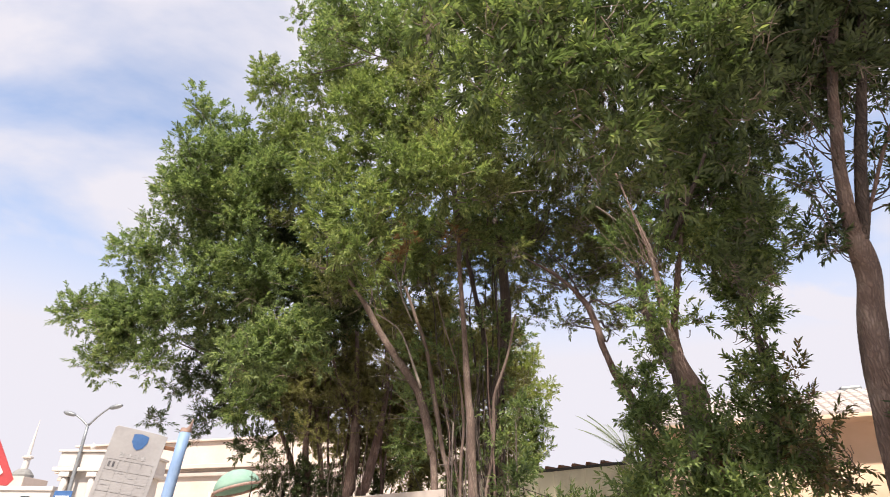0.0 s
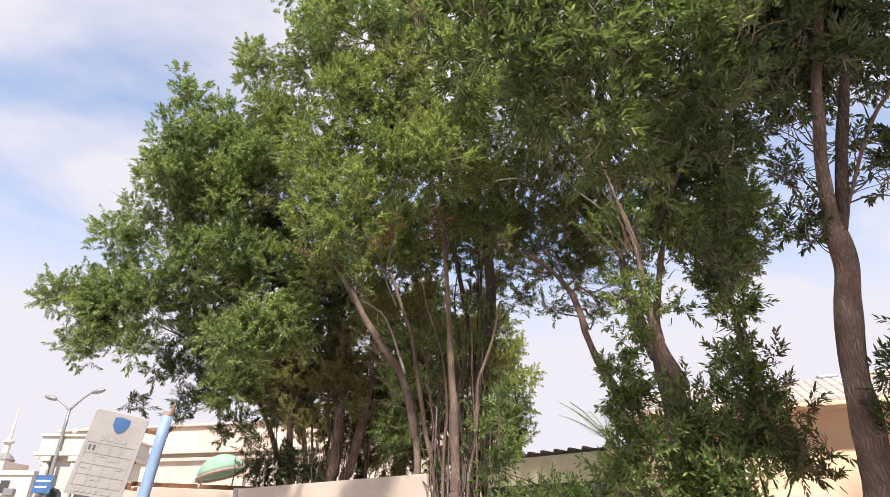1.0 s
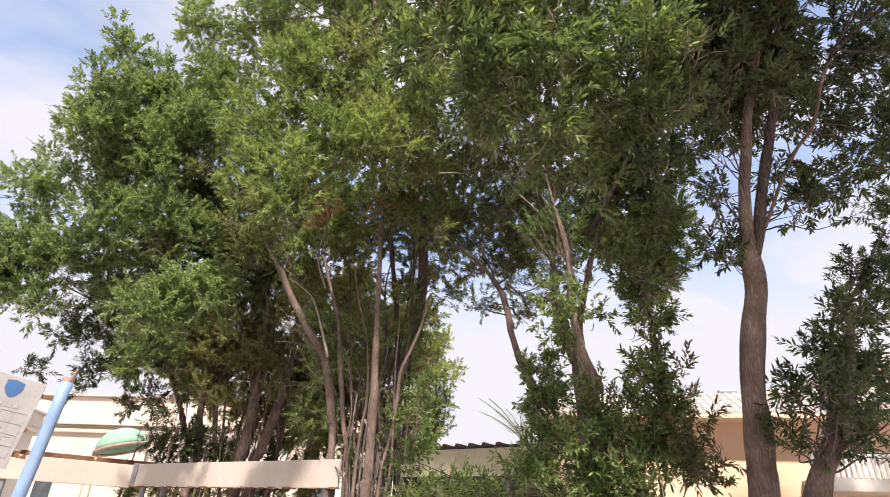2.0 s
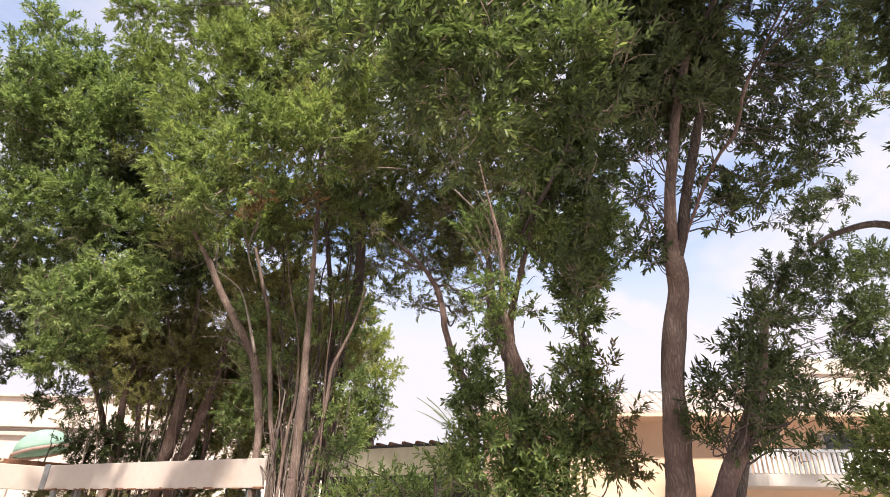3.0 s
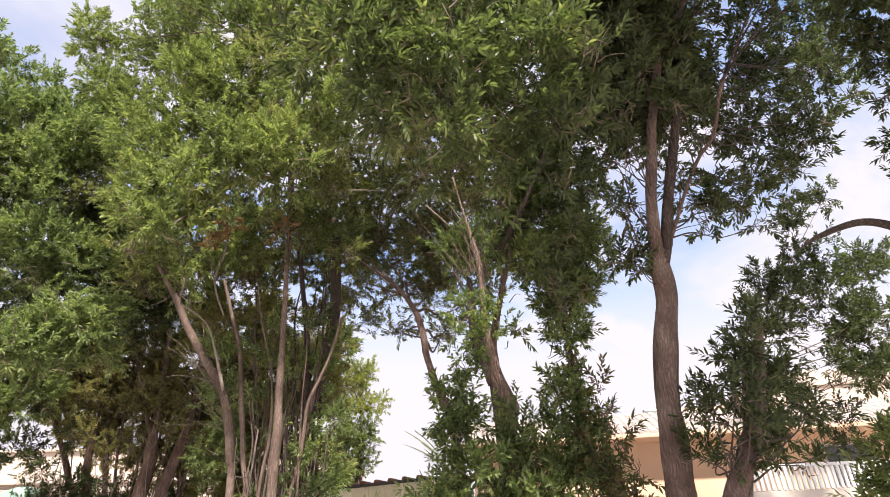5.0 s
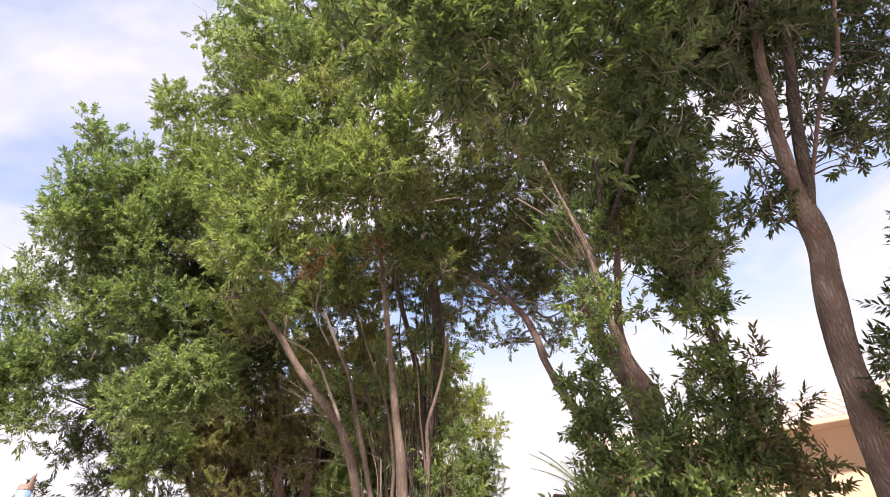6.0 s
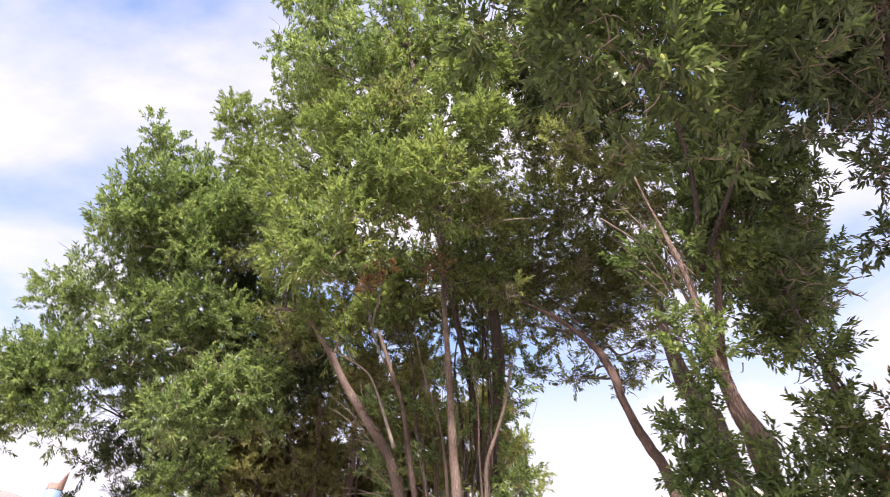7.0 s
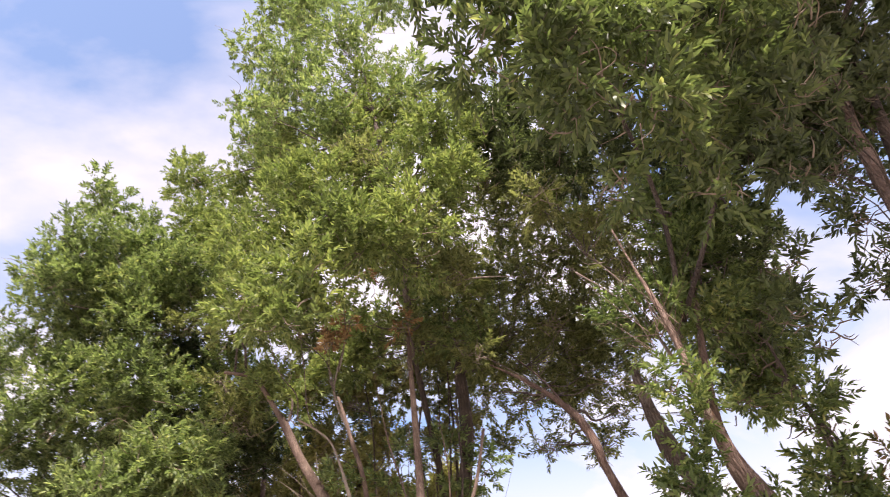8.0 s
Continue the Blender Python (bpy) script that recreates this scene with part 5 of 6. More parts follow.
tree("tree", "old tree with crooked bare boughs reaching across the sky", "tree", [(FAR_BASE, BARK, 0.2), (FAR_BASE2, BARK, 0.2), (FAR_BOUGH, BARK, 0.2), (FAR_BOUGH2, BARK, 0.2)],
     [(LOBES_FARR, LEAF_SHADE_DARK, dict(per_area=66))], 69, "roadside trees", low=4.0)
RSHRUB_STEMS = [[(x, y, 0, 0.03), (x + 0.05, y, 0.8, 0.02), (x - 0.03, y, 1.8, 0.01)] for x, y in ((5.0, 3.5), (5.3, 3.3), (5.5, 3.6))]
tree("shrub", "tall green shrub before the peach house", "shrub", [(s, BARK, 0.1) for s in RSHRUB_STEMS], [(LOBES_RSHRUB, LEAF_PALE_LIT, {})], 77, low=0.8)
YELLOW_TRUNK = [(2.32, 15.08, 0.00, 0.13), (2.28, 14.99, 2.31, 0.09), (2.23, 14.99, 3.90, 0.06), (2.23, 14.99, 5.13, 0.02)]
tree("tree", "yellow-green leafy tree standing behind the others", "tree", [(YELLOW_TRUNK, BARK, 0.2)], [(LOBES_YEL, LEAF_YELLOW, dict(per_area=60)), (LOBES_YELLOW_LOW, LEAF_PALE_LIT, dict(per_area=60))], 71, "roadside trees")
BACK_TRUNK = [(-0.6, 12.6, 0, 0.18), (-0.6, 12.5, 2.5, 0.14), (-0.4, 12.4, 4.5, 0.1), (-0.3, 12.3, 6.5, 0.04)]
tree("tree", "dark evergreen tree at the back of the clump", "tree", [(BACK_TRUNK, BARK_DARK, 0.25)], [(LOBES_BACK, LEAF_DUSTY_LIFTED, dict(per_area=52, fill=0.35, leaf=0.11, wide=0.034)), (LOBES_FILL, LEAF_DUSTY_LIFTED, dict(per_area=42, fill=0.3, leaf=0.12, wide=0.04, limbless=True)), (LOBES_FILL_LEFT, LEAF_DUSTY_LIFTED, dict(per_area=38, fill=0.3, leaf=0.12, wide=0.036, limbless=True)), (LOBES_BACK2, LEAF_DUSTY_LIFTED, dict(per_area=52, fill=0.35, leaf=0.11, wide=0.034))], 83, "roadside trees")

# ---- hedge and shrubs ----
HEDGE_STEMS = [[(x, 6.0, 0, 0.03), (x + 0.05, 5.95, 1.0, 0.025), (x - 0.03, 6.0, 2.2, 0.01)] for x in (1.7, 2.1, 2.9, 3.3)]
tree("hedge", "dense green leafy hedge round the tree trunks", "hedge", [(s, BARK, 0.1) for s in HEDGE_STEMS], [(LOBES_HEDGE, LEAF_DEEP, dict(leaf=0.088, wide=0.026, per_area=64, shoot=0.26, fill=0.35, lift=0.6, count=15, fine=True)), (LOBES_RUDDY, LEAF_RUDDY, dict(per_area=50, limbless=True, leaf=0.08, wide=0.025, fine=True))], 61, low=0.8)
SHRUB_STEMS = [[(x, 11.8, 0, 0.03), (x - 0.1, 11.7, 1.4, 0.025), (x, 11.7, 2.8, 0.01)] for x in (-3.6, -3.0, -2.4)]
tree("shrub", "dark green shrub behind the bus shelter", "shrub", [(s, BARK, 0.1) for s in SHRUB_STEMS], [(LOBES_SHRUB, LEAF_SHADE_DARK, dict(per_area=40)), (LOBES_LOW, LEAF_DUSTY_LIFTED, dict(per_area=60, fill=0.5))], 73, low=1.0)
SUCKERS = [[(x, 7.85, 0, 0.02), (x - 0.04, 7.9, 1.6, 0.016), (x, 7.88, 3.2, 0.008)] for x in (0.12, 0.3, 0.95)]
tree("shrub", "leafy green suckers among the slender stems", "shrub", [(s, BARK, 0.1) for s in SUCKERS], [(LOBES_VINE, LEAF, dict(leaf=0.075, wide=0.024))], 79, low=1.0)


# ---- bus shelter ----
def along(a, b_, z=0.0):
    """The frame whose x runs from a to b on the ground, z up, y away from the left of that way."""
    a, b_ = Vector((*a, z)), Vector((*b_, z))
    x = (b_ - a).normalized()
    y = Vector((0, 0, 1)).cross(x)
    m = Matrix((x, y, Vector((0, 0, 1)))).transposed().to_4x4()
    return Matrix.Translation(a) @ m, (b_ - a).length


def bus_shelter():
    ob = thing("bus_shelter", "weathered cream bus shelter roof with a rusting lower edge", "bus shelter")
    m, ln = along((-3.3, 10.95), (0.0, 8.12))
    part("fascia", box((0, 0, 2.05), (ln, 0.05, 2.4), 0.012, m), CREAM, ob)
    rng = random.Random(3)
    x = 0.0
    while x < ln - 0.05:
        w = rng.uniform(0.03, 0.2)
        part("rust_flake", box((x, -0.012, 2.04), (min(x + w, ln), 0.062, 2.05 + rng.uniform(0.0, 0.016)), 0.004, m), RUST, ob, "flaking rusty edge strip")
        x += w * rng.uniform(1.0, 2.6)
    part("joint_strip", box((-0.06, -0.02, 2.05), (0.07, 0.03, 2.41), 0.01, m), GALV, ob)
    m2, ln2 = along((-5.1, 10.1), (-3.34, 10.97))
    part("fascia", box((0, 0, 2.03), (ln2, 0.05, 2.38), 0.012, m2), CREAM, ob)
    bm = bmesh.new()
    top = [bm.verts.new(p) for p in ((0.0, 8.22, 2.36), (-3.28, 11.01, 2.36), (-2.95, 11.5, 2.36), (0.0, 8.85, 2.36))]
    low = [bm.verts.new((v.co.x, v.co.y, 2.32)) for v in top]
    bm.faces.new(top); bm.faces.new(low[::-1])
    for k in range(4):
        bm.faces.new((top[k], low[k], low[(k + 1) % 4], top[(k + 1) % 4]))
    bmesh.ops.recalc_face_normals(bm, faces=bm.faces)
    part("roof", bm, RUST, ob)
    for x, y in ((-0.12, 8.32), (-3.1, 10.9), (-0.06, 8.75), (-2.9, 11.35), (-4.9, 10.28)):
        part("post", tube([(x, y, 0, 0.045), (x, y, 1.0, 0.045), (x, y, 2.32, 0.045)], 10), GALV, ob, smooth=True)
    m3, ln3 = along((-5.3, 10.45), (-2.3, 11.9))
    part("beam", box((0, 0, 2.39), (ln3, 0.1, 2.48), 0.01, m3), RUST, ob, "rust-brown steel beam")
    part("beam", box((0.6, 0.5, 2.39), (ln3 - 0.2, 0.62, 2.47), 0.01, m3), RUST, ob, "rust-brown steel beam")
    part("bracket", tube([(-4.95, 10.4, 2.35, 0.03), (-4.98, 10.35, 2.6, 0.03), (-4.9, 10.45, 2.77, 0.025)], 8), RUST, ob, smooth=True)


bus_shelter()


# ---- bus stop sign ----
def bus_stop_sign():
    ob = thing("bus_stop_sign", "grey enamel bus stop board on a leaning pale blue post", "sign")
    part("post", tube([(-2.92, 6.19, 0, 0.056), (-2.76, 6.07, 1.1, 0.055), (-2.551, 5.911, 2.7, 0.052)], 16), BLUE_POST, ob, smooth=True)
    bm = bmesh.new()
    rng = random.Random(6)
    rings = [[], [], [], []]
    for k in range(16):
        a = 2 * math.pi * k / 16
        high = 0.025 + 0.085 * max(0.0, math.cos(a - 0.4)) ** 2 + rng.uniform(0, 0.02)
        for ring, r, z in zip(rings, (0.0535, 0.047, 0.036, 0.045), (0.0, high, high, 0.0)):
            ring.append(bm.verts.new((-2.551 + 0.1 * z + r * math.cos(a), 5.911 - 0.08 * z + r * math.sin(a), 2.695 + z)))
    for lower, upper in zip(rings, rings[1:] + rings[:1]):
        for k in range(16):
            bm.faces.new((lower[k], lower[(k + 1) % 16], upper[(k + 1) % 16], upper[k]))
    part("rusty_tip", bm, RUST_PALE, ob, "torn rusty tube end")
    x = Vector((0.32, 0.17, -0.045)).normalized()
    y = Vector((0.06, -0.03, 0.55)).cross(x).normalized()
    m = Matrix((x, y, x.cross(y))).transposed().to_4x4()
    m = Matrix.Translation((-3.24, 5.71, 1.983)) @ m @ Matrix.Diagonal((1.056, 1.056, 1.03, 1))
    w, h = 0.45, 0.72
    outline = [(0, 0), (w, 0.0), (w, h - 0.01), (w - 0.1, h), (0.02, h + 0.006), (0, h - 0.01)]
    board = part("board", prism(outline, 0.014, m, 0.003), SIGN_GREY, ob)
    bar = lambda n, x0, z0, x1, z1, mat, lab="": part(n, box((x0, -0.003, z0), (x1, 0.0005, z1), 0, m), mat, board, lab)
    shield = [(0.17, 0.68), (0.235, 0.69), (0.3, 0.675), (0.3, 0.62), (0.275, 0.57), (0.235, 0.545), (0.2, 0.565), (0.172, 0.61)]
    part("emblem", prism([(a, c) for a, c in shield], 0.004, m @ Matrix.Translation((0, -0.004, 0))), BLUE, board, "plain blue shield")
    for k in range(4):
        bar("letter_bar", 0.115 + 0.06 * k, 0.468, 0.15 + 0.06 * k, 0.505, INK_FADED)
    for k in range(5):
        bar("grid_line", 0.03 + 0.095 * k, 0.08, 0.034 + 0.095 * k, 0.44, INK_FADED)
        bar("grid_line", 0.03, 0.08 + 0.09 * k, 0.414, 0.084 + 0.09 * k, INK_FADED)
    for k in range(2):
        bar("number_bar", 0.05 + 0.035 * k, 0.375, 0.066 + 0.035 * k, 0.42, INK)
    for k, (a, c) in enumerate(((0.15, 0.33), (0.24, 0.3), (0.33, 0.24), (0.05, 0.22), (0.16, 0.13))):
        bar("scribble_bar", a, c, a + 0.05, c + 0.006, INK_FADED)
    for k in range(6):
        bar("letter_bar", 0.07 + 0.05 * k, 0.025, 0.105 + 0.05 * k, 0.06, INK_FADED)
    for z in (0.6, 0.1):
        part("bracket", box((w - 0.02, 0.016, z), (w + 0.1, 0.04, z + 0.035), 0.004, m), RUST, ob)


bus_stop_sign()


def warning_sign():
    ob = thing("warning_sign", "red and white triangular road sign on a grey post", "sign")
    m = Matrix.Translation((-3.765, 4.69, 2.1)) @ pose(0, 0, 0, 0, 0, 32)
    tri = lambda s, z: [(-0.4 * s, z), (0.4 * s, z), (0.43 * s, z + 0.05 * s), (0.03 * s, z + 0.7 * s), (-0.03 * s, z + 0.7 * s), (-0.43 * s, z + 0.05 * s)]
    part("border", prism(tri(1.0, 0.0), 0.012, m, 0.003), RED, ob)
    part("panel", prism(tri(0.8, 0.055), 0.006, m @ Matrix.Translation((0, -0.008, 0))), WHITE, ob)
    part("post", tube([(-3.79, 4.74, 0, 0.035), (-3.79, 4.74, 1.4, 0.035), (-3.79, 4.74, 2.75, 0.035)], 12), GALV, ob, smooth=True)


warning_sign()


# ---- street lamp ----
def street_lamp():
    ob = thing("street_lamp", "tall grey street lamp with two arms", "street lamp")
    x, y = -17.95, 30.0
    part("pole", tube([(x, y, 0, 0.13), (x, y, 3.5, 0.11), (x, y, 7.4, 0.07)], 12), GALV, ob, smooth=True)
    for dx, dz in ((0.95, 0.9), (-0.85, 0.55)):
        part("arm", tube([(x, y, 7.35, 0.06), (x + dx * 0.45, y, 7.35 + dz * 0.55, 0.045), (x + dx * 0.85, y, 7.35 + dz * 0.93, 0.04), (x + dx, y, 7.35 + dz, 0.04)], 8), GALV, ob, smooth=True)
        bm = bmesh.new()
        bmesh.ops.create_uvsphere(bm, u_segments=14, v_segments=8, radius=1.0)
        s = 1 if dx > 0 else -1
        bmesh.ops.transform(bm, matrix=Matrix.Translation((x + dx + s * 0.22, y, 7.4 + dz)) @ pose(0, 0, 0, 0, -14 * s, 0) @ Matrix.Diagonal((0.36, 0.16, 0.12, 1)), verts=bm.verts)
        part("lamp_head", bm, GALV, ob, smooth=True)
    part("sign_plate", box((x - 0.55, y - 0.22, 3.5), (x + 0.3, y - 0.18, 4.3), 0.01), BLUE, ob, "blue road sign plate")
    part("sign_bar", box((x - 0.45, y - 0.225, 4.0), (x + 0.2, y - 0.219, 4.08), 0), WHITE, ob)
    part("sign_bar", box((x - 0.45, y - 0.225, 3.75), (x + 0.1, y - 0.219, 3.82), 0), WHITE, ob)


street_lamp()


# ---- distant minaret ----
def minaret():
    ob = thing("minaret", "slender pale minaret with a dark balcony and pointed spire", "tower")
    x, y = -68.1, 100.0
    rings = lambda rows: [(x, y, z, r) for z, r in rows]
    bm = bmesh.new(); add_tube(bm, rings([(0, 1.6), (5, 1.4), (10.7, 1.2)]), 8)
    part("shaft", bm, STUCCO, ob)
    bm = bmesh.new(); add_tube(bm, rings([(10.5, 1.0), (11.2, 1.55), (12.9, 1.65), (13.4, 1.25), (13.8, 0.8)]), 12)
    part("balcony", bm, GREYSTONE, ob, "dark grey balcony drum")
    bm = bmesh.new(); add_tube(bm, rings([(13.7, 0.5), (15.3, 0.46), (15.5, 0.8), (15.75, 0.8), (15.9, 0.42)]), 10)
    part("lantern", bm, STUCCO, ob)
    bm = bmesh.new(); add_tube(bm, rings([(15.85, 0.3), (18.5, 0.17), (21.6, 0.04)]), 10)
    part("spire", bm, STUCCO, ob)


minaret()


# ---- far buildings ----
def windows(parent, m, rows, deep=0.12):
    """Windows in a wall's frame m: rows of x, z, width, height."""
    for x, z, w, h in rows:
        win = part("window", box((x, -0.06, z), (x + w, 0.0, z + h), 0.0, m), STUCCO, parent)
        part("pane", box((x + 0.08, -0.075, z + 0.08), (x + w - 0.08, -0.055, z + h - 0.08), 0, m), GLASS, win)
        part("sill", box((x - 0.06, -0.16, z - 0.08), (x + w + 0.06, -0.002, z), 0.01, m), STUCCO, win)


def white_villa():
    ob = thing("house", "white villa with a moulded cornice, pilasters and arched windows", "house")
    m = Matrix.Translation((-18.75, 30.4, 0))
    part("wall", box((0, 0, 0), (3.3, 3.2, 5.4), 0.0, m), STUCCO, ob)
    part("cornice", box((-0.35, -0.4, 5.2), (3.6, 3.4, 5.4), 0.05, m), STUCCO, ob)
    part("parapet", box((-0.2, -0.25, 5.403), (3.5, 3.35, 6.1), 0.03, m), STUCCO, ob)
    part("coping", box((-0.3, -0.35, 6.103), (3.6, 3.4, 6.22), 0.03, m), STUCCO, ob)
    for x in (0.12, 1.45, 2.8):
        col = part("pilaster", tube([(-18.75 + x + 0.17, 30.25, 0, 0.2), (-18.75 + x + 0.17, 30.25, 2.4, 0.19), (-18.75 + x + 0.17, 30.25, 4.95, 0.16)], 12), STUCCO, ob, smooth=True)
        part("capital", box((x - 0.08, -0.38, 4.95), (x + 0.42, -0.003, 5.19), 0.04, m), STUCCO, col)
    for x in (0.58, 1.92):
        arch = [(x, 1.0), (x + 0.75, 1.0), (x + 0.75, 3.4)] + [(x + 0.375 + 0.375 * math.cos(a), 3.4 + 0.375 * math.sin(a)) for a in np.linspace(0.2, math.pi - 0.2, 7)] + [(x, 3.4)]
        win = part("window", prism(arch, 0.05, m @ Matrix.Translation((0, -0.05, 0))), GLASS, ob)
        part("sill", box((x - 0.1, -0.2, 0.88), (x + 0.85, -0.002, 0.996), 0.02, m), STUCCO, win)
    part("finial", tube([(-17.5, 30.2, 6.22, 0.08), (-17.5, 30.2, 6.36, 0.12), (-17.5, 30.2, 6.55, 0.03)], 8), STUCCO, ob, smooth=True)


white_villa()


def flat_block():
    ob = thing("building", "pale flat-roofed apartment building with small dark windows", "building")
    m = Matrix.Translation((-55.2, 60, 0))
    part("wall", box((0, 0, 0), (17.6, 10, 7.0), 0.0, m), STUCCO, ob)
    part("parapet", box((-0.15, -0.15, 7.003), (17.75, 10.1, 7.4), 0.03, m), STUCCO, ob)
    part("stair_head", box((10, 2, 7.403), (13.2, 6, 8.5), 0.03, m), BEIGE, ob)
    windows(ob, m, [(x, z, 1.0, 1.3) for z in (1.2, 3.4, 5.3) for x in (2, 5.2, 8.4, 11.6, 14.8)])
    for x in (12.2, 15.6):
        part("air_conditioner", box((x, -0.5, 5.2), (x + 0.9, -0.003, 5.8), 0.04, m), GALV, ob)


flat_block()


def hall():
    ob = thing("hall", "long cream hall with a shallow vaulted roof", "building")
    m, _ = along((-29.0, 47.0), (5.0, 37.5))
    part("wall", box((0, 0, 0), (34, 14, 7.0), 0.0, m), BEIGE, ob)
    part("eave_band", box((-0.3, -0.45, 7.003), (34.3, 14.3, 7.3), 0.04, m), BEIGE, ob)
    part("moulding", box((-0.1, -0.25, 6.5), (34.1, -0.003, 6.75), 0.05, m), CREAM, ob)
    part("attic", box((0.3, 0.6, 7.303), (33.7, 13.6, 9.0), 0.03, m), BEIGE, ob)
    part("attic_coping", box((0.1, 0.35, 9.003), (33.9, 13.8, 9.16), 0.04, m), BEIGE, ob)
    windows(ob, m, [(x, 2.2, 1.4, 1.6) for x in (2.0, 6.0, 10.0, 20.0, 24.0, 28.0)])


hall()


def canopy():
    ob = thing("canopy", "green dome canopy with a tan rim before the hall", "canopy")
    bm = bmesh.new()
    bmesh.ops.create_uvsphere(bm, u_segments=28, v_segments=14, radius=1.0)
    bmesh.ops.delete(bm, geom=[v for v in bm.verts if v.co.z < -0.01], context="VERTS")
    tilt = Matrix.Translation((-12.3, 37.2, 5.1)) @ pose(0, 0, 0, 0, -16, 0)
    bmesh.ops.transform(bm, matrix=tilt @ Matrix.Diagonal((1.35, 1.35, 1.1, 1)), verts=bm.verts)
    dome = part("dome", bm, GREEN, ob, smooth=True)
    dome.modifiers.new("shell", "SOLIDIFY").thickness = 0.05
    rim = [(*(tilt @ Vector((-1.42 * math.cos(a), -1.42 * math.sin(a), -0.04))), 0.09) for a in np.linspace(0.0, 2 * math.pi, 25)]
    part("rim", tube(rim, 8, 0, 2), RUST_PALE, ob, smooth=True)
    for x in (-13.5, -11.1):
        part("post", tube([(x, 36.2, 0, 0.12), (x, 36.2, 2.5, 0.12), (x, 36.2, 4.85, 0.1)], 10), BEIGE, ob, smooth=True)
    for x in (-13.6, -11.0):
        part("post", tube([(x, 37.6, 0, 0.12), (x, 37.6, 2.5, 0.12), (x, 37.6, 4.95, 0.1)], 10), BEIGE, ob, smooth=True)


canopy()


# ---- car port behind the hedge ----
def car_port():
    ob = thing("car_port", "cream sheet-metal car port with a dark ribbed roof edge", "car port")
    m, ln = along((0.5, 11.47), (2.75, 9.35))
    step = 0.3
    for k in range(int(ln / step)):
        bm = box((k * step, 0, 2.45), (k * step + step - 0.012, 0.03, 2.88), 0.004, m)
        add_box(bm, (k * step + step - 0.02, -0.012, 2.452), (k * step + step + 0.008, 0.028, 2.878), 0.003, m)
        part("panel", bm, SHEET, ob)
    part("flashing", box((0, -0.03, 2.882), (ln, 0.08, 2.92), 0.008, m), DARK, ob)
    for k in range(int(ln / 0.26)):
        x = 0.1 + k * 0.26
        part("roof_rib", prism([(x, 2.922), (x + 0.09, 2.922), (x + 0.07, 2.965), (x + 0.02, 2.965)], 1.0, m @ Matrix.Translation((0, -0.04, 0))), RUST, ob)
    part("roof", box((0, 0.083, 2.86), (ln, 1.0, 2.915), 0.0, m), SHEET, ob)
    # shade inside the port, put in as a near-black sheet
    part("shade_panel", box((0, 0.9, 0), (ln, 1.0, 2.855), 0.0, m), DARK, ob)
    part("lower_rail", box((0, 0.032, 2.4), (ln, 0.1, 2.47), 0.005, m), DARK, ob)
    for x in (0.3, ln * 0.5, ln - 0.3):
        part("post", box((x, 0.04, 0), (x + 0.08, 0.12, 2.4), 0.005, m), GALV, ob)


car_port()


# ---- house behind the right-hand trees ----
def tiled_house():
    ob = thing("house", "peach rendered house with a pale tiled roof and white slatted balcony", "house")
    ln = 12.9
    # scaled to 0.84 about the viewpoint, so the house fits the camera's view
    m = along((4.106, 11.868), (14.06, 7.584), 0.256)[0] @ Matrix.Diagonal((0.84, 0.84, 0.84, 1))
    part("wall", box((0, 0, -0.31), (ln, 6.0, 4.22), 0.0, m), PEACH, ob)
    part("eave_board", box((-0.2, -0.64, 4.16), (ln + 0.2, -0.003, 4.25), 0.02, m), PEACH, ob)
    bm = bmesh.new()
    step, slope = 0.2, 0.42
    n = int((ln + 0.4) / step)
    for k in range(n):
        x = -0.2 + k * step
        for j in range(5):
            y0, y1 = -0.62 + j * 0.42, -0.62 + (j + 1) * 0.42 + 0.05
            rows = []
            for y, lift in ((y0, 0.03), (y1, 0.0)):
                z = 4.225 + (y + 0.62) * slope + lift
                rows.append([bm.verts.new((x + 0.1 - 0.1 * math.cos(a), y, z + 0.07 * math.sin(a))) for a in np.linspace(0, math.pi, 5)])
            for q in range(4):
                bm.faces.new((rows[0][q], rows[0][q + 1], rows[1][q + 1], rows[1][q]))
            bm.faces.new(rows[0][::-1])
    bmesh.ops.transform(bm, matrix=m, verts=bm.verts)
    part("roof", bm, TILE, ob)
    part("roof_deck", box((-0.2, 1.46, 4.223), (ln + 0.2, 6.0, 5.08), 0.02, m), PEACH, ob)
    # balcony with a slatted front
    bx0, bx1 = 5.4, 9.6
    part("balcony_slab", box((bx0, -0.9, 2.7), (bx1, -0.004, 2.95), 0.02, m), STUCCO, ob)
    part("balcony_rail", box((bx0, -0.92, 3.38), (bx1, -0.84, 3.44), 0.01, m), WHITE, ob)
    k = 0
    while bx0 + 0.1 * k < bx1 - 0.05:
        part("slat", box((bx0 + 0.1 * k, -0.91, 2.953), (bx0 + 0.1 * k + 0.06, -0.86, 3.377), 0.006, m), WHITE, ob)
        k += 1
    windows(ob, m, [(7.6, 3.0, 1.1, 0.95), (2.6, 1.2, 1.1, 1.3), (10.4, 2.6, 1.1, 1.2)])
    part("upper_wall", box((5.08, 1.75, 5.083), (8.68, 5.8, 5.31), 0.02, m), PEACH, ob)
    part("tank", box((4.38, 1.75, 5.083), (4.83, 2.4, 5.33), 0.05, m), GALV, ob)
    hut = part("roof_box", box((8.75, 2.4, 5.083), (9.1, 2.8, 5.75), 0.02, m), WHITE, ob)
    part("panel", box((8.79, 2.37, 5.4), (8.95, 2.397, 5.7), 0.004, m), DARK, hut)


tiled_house()


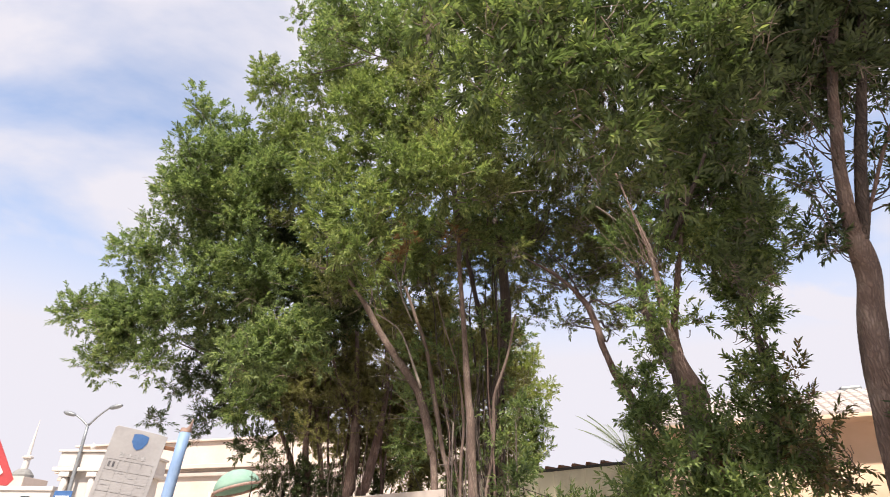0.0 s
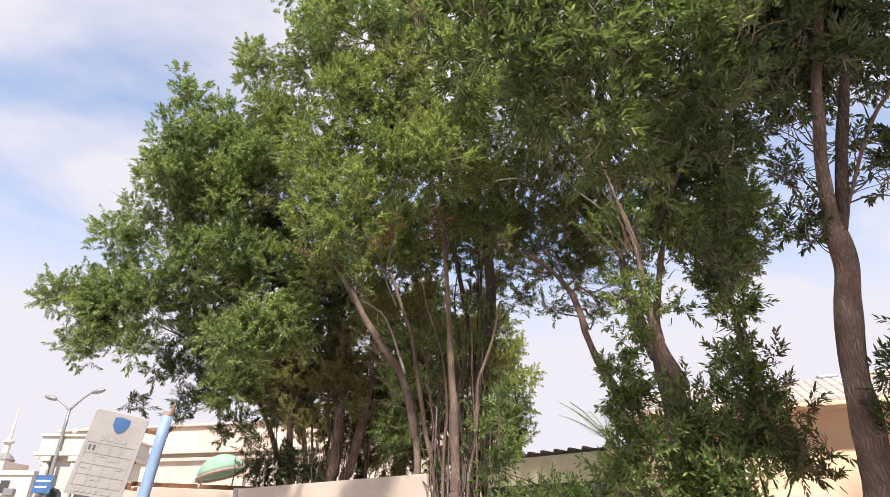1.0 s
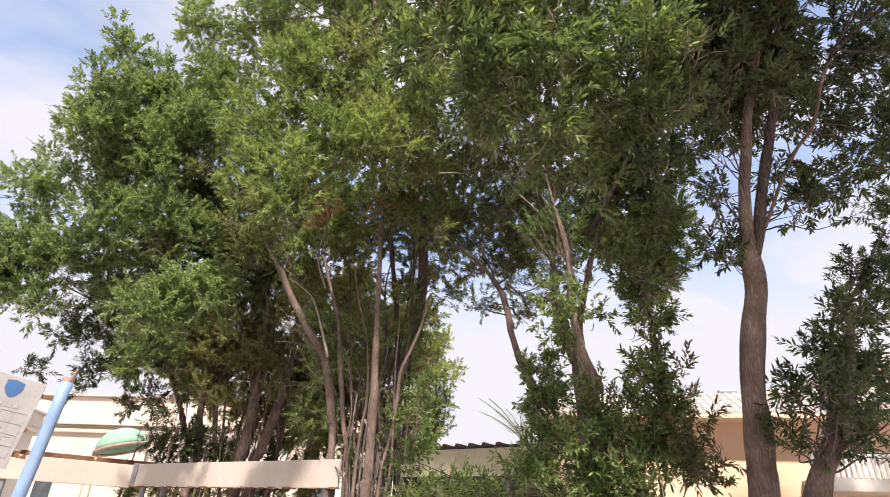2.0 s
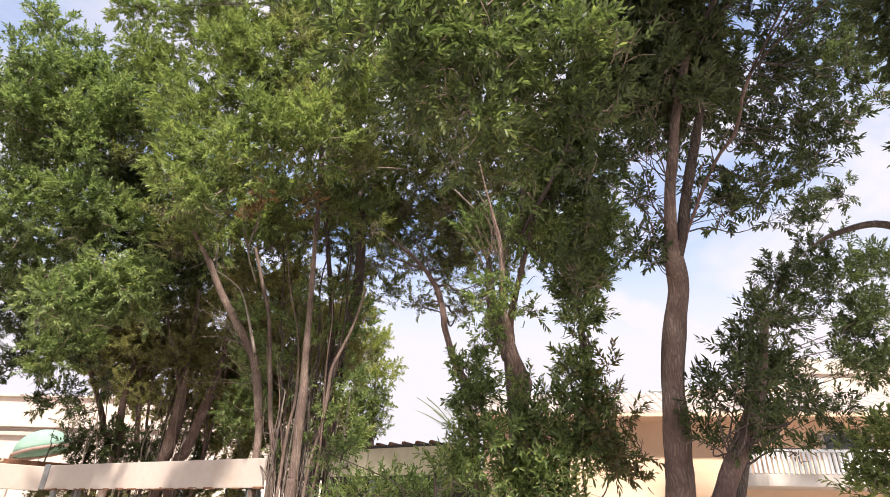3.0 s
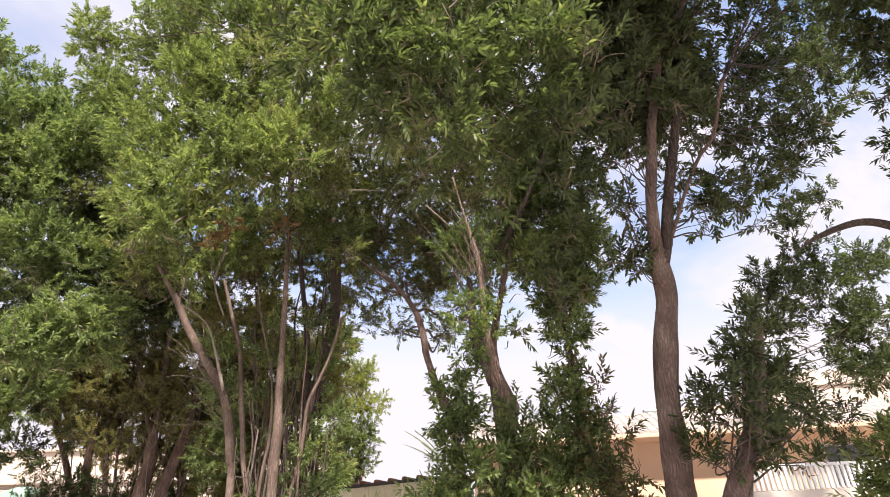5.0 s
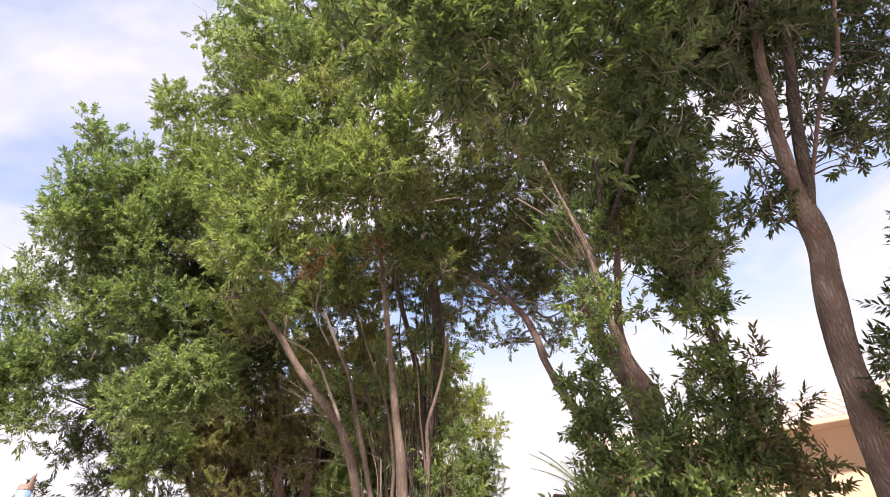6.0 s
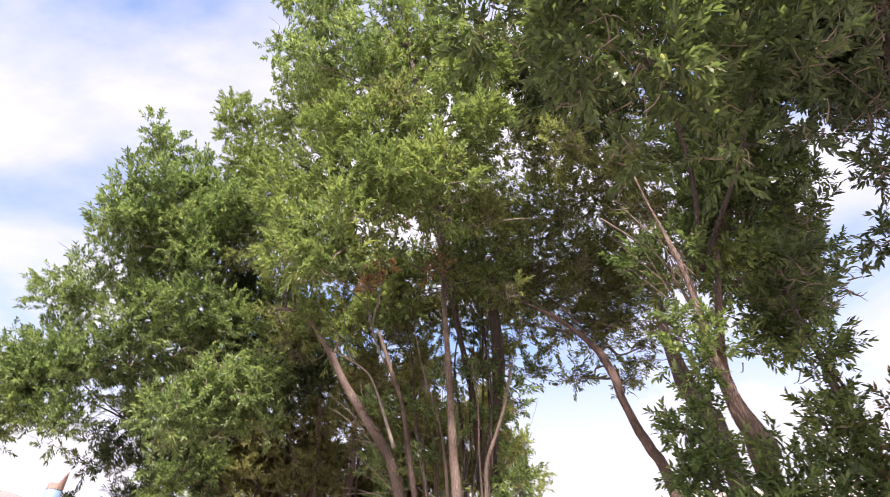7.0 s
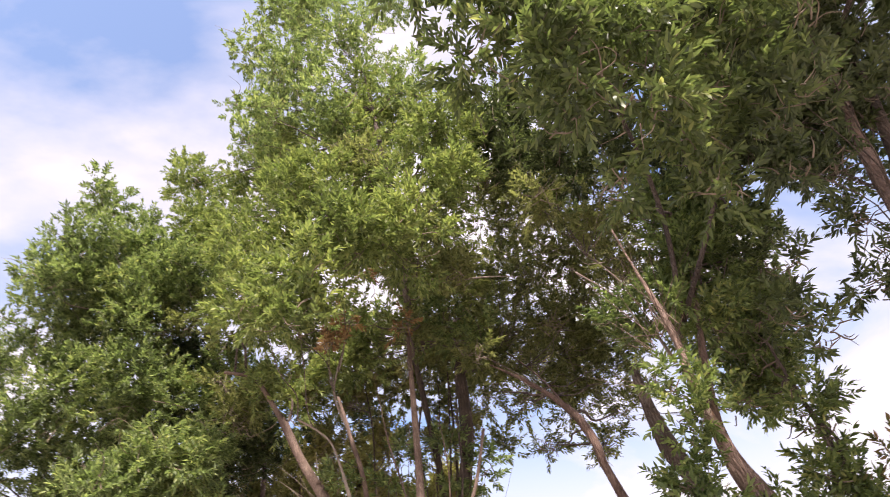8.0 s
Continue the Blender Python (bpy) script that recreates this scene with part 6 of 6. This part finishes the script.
def upper_house():
    ob = thing("house", "tall cream house with a plain parapet", "house")
    m, ln = along((17.0, 17.2), (24.6, 14.6))
    part("wall", box((0, 0, 0), (ln, 8.0, 7.2), 0.0, m), BEIGE, ob)
    part("parapet", box((-0.1, -0.1, 7.203), (ln + 0.1, 8.1, 7.75), 0.03, m), BEIGE, ob)
    windows(ob, m, [(1.5, 5.0, 1.0, 1.2), (4.6, 5.0, 1.0, 1.2)])


upper_house()


# ---- palm ----
def palm():
    ob = thing("palm_tree", "small grey-green palm with arching fronds", "palm tree")
    x, y, z = 4.25, 14.0, 3.66
    part("trunk", tube([(x, y, 0, 0.2), (x + 0.05, y, 1.6, 0.16), (x, y, z, 0.14)], 12, 0.25), BARK, ob, smooth=True)
    rng = random.Random(9)
    for k in range(14):
        a = k * 2.4
        up = rng.uniform(0.7, 1.3)
        ln = rng.uniform(0.95, 1.6)
        bm = bmesh.new()
        line = []
        for s in np.linspace(0, 1, 7):
            line.append((x + math.cos(a) * ln * s * math.cos(up * (1 - 0.2 * s)), y + math.sin(a) * ln * s * math.cos(up * (1 - 0.2 * s)), z + ln * s * math.sin(up) - 0.2 * s * s * ln, 0.01 * (1 - 0.7 * s) + 0.003))
        add_tube(bm, line, 4)
        way = Vector((math.cos(a), math.sin(a), 0))
        side = Vector((-math.sin(a), math.cos(a), 0))
        for q in range(26):
            s = 0.15 + 0.85 * q / 26
            i = min(int(s * 6), 5)
            f = s * 6 - i
            c = Vector(line[i][:3]).lerp(Vector(line[i + 1][:3]), f)
            for sg in (-1, 1):
                tip = c + (side * sg * 0.8 + way * 0.7 + Vector((0, 0, 0.25))).normalized() * 0.34 * (1.1 - s * 0.6)
                w = way * 0.012
                bm.faces.new((bm.verts.new(c - w), bm.verts.new(c + w), bm.verts.new(tip)))
        part("frond", bm, PALM_LEAF, ob)


PALM_LEAF = leaf_material("palm_leaf", [(0.0, (0.16, 0.18, 0.14)), (1.0, (0.3, 0.32, 0.26))], 0.2)
palm()
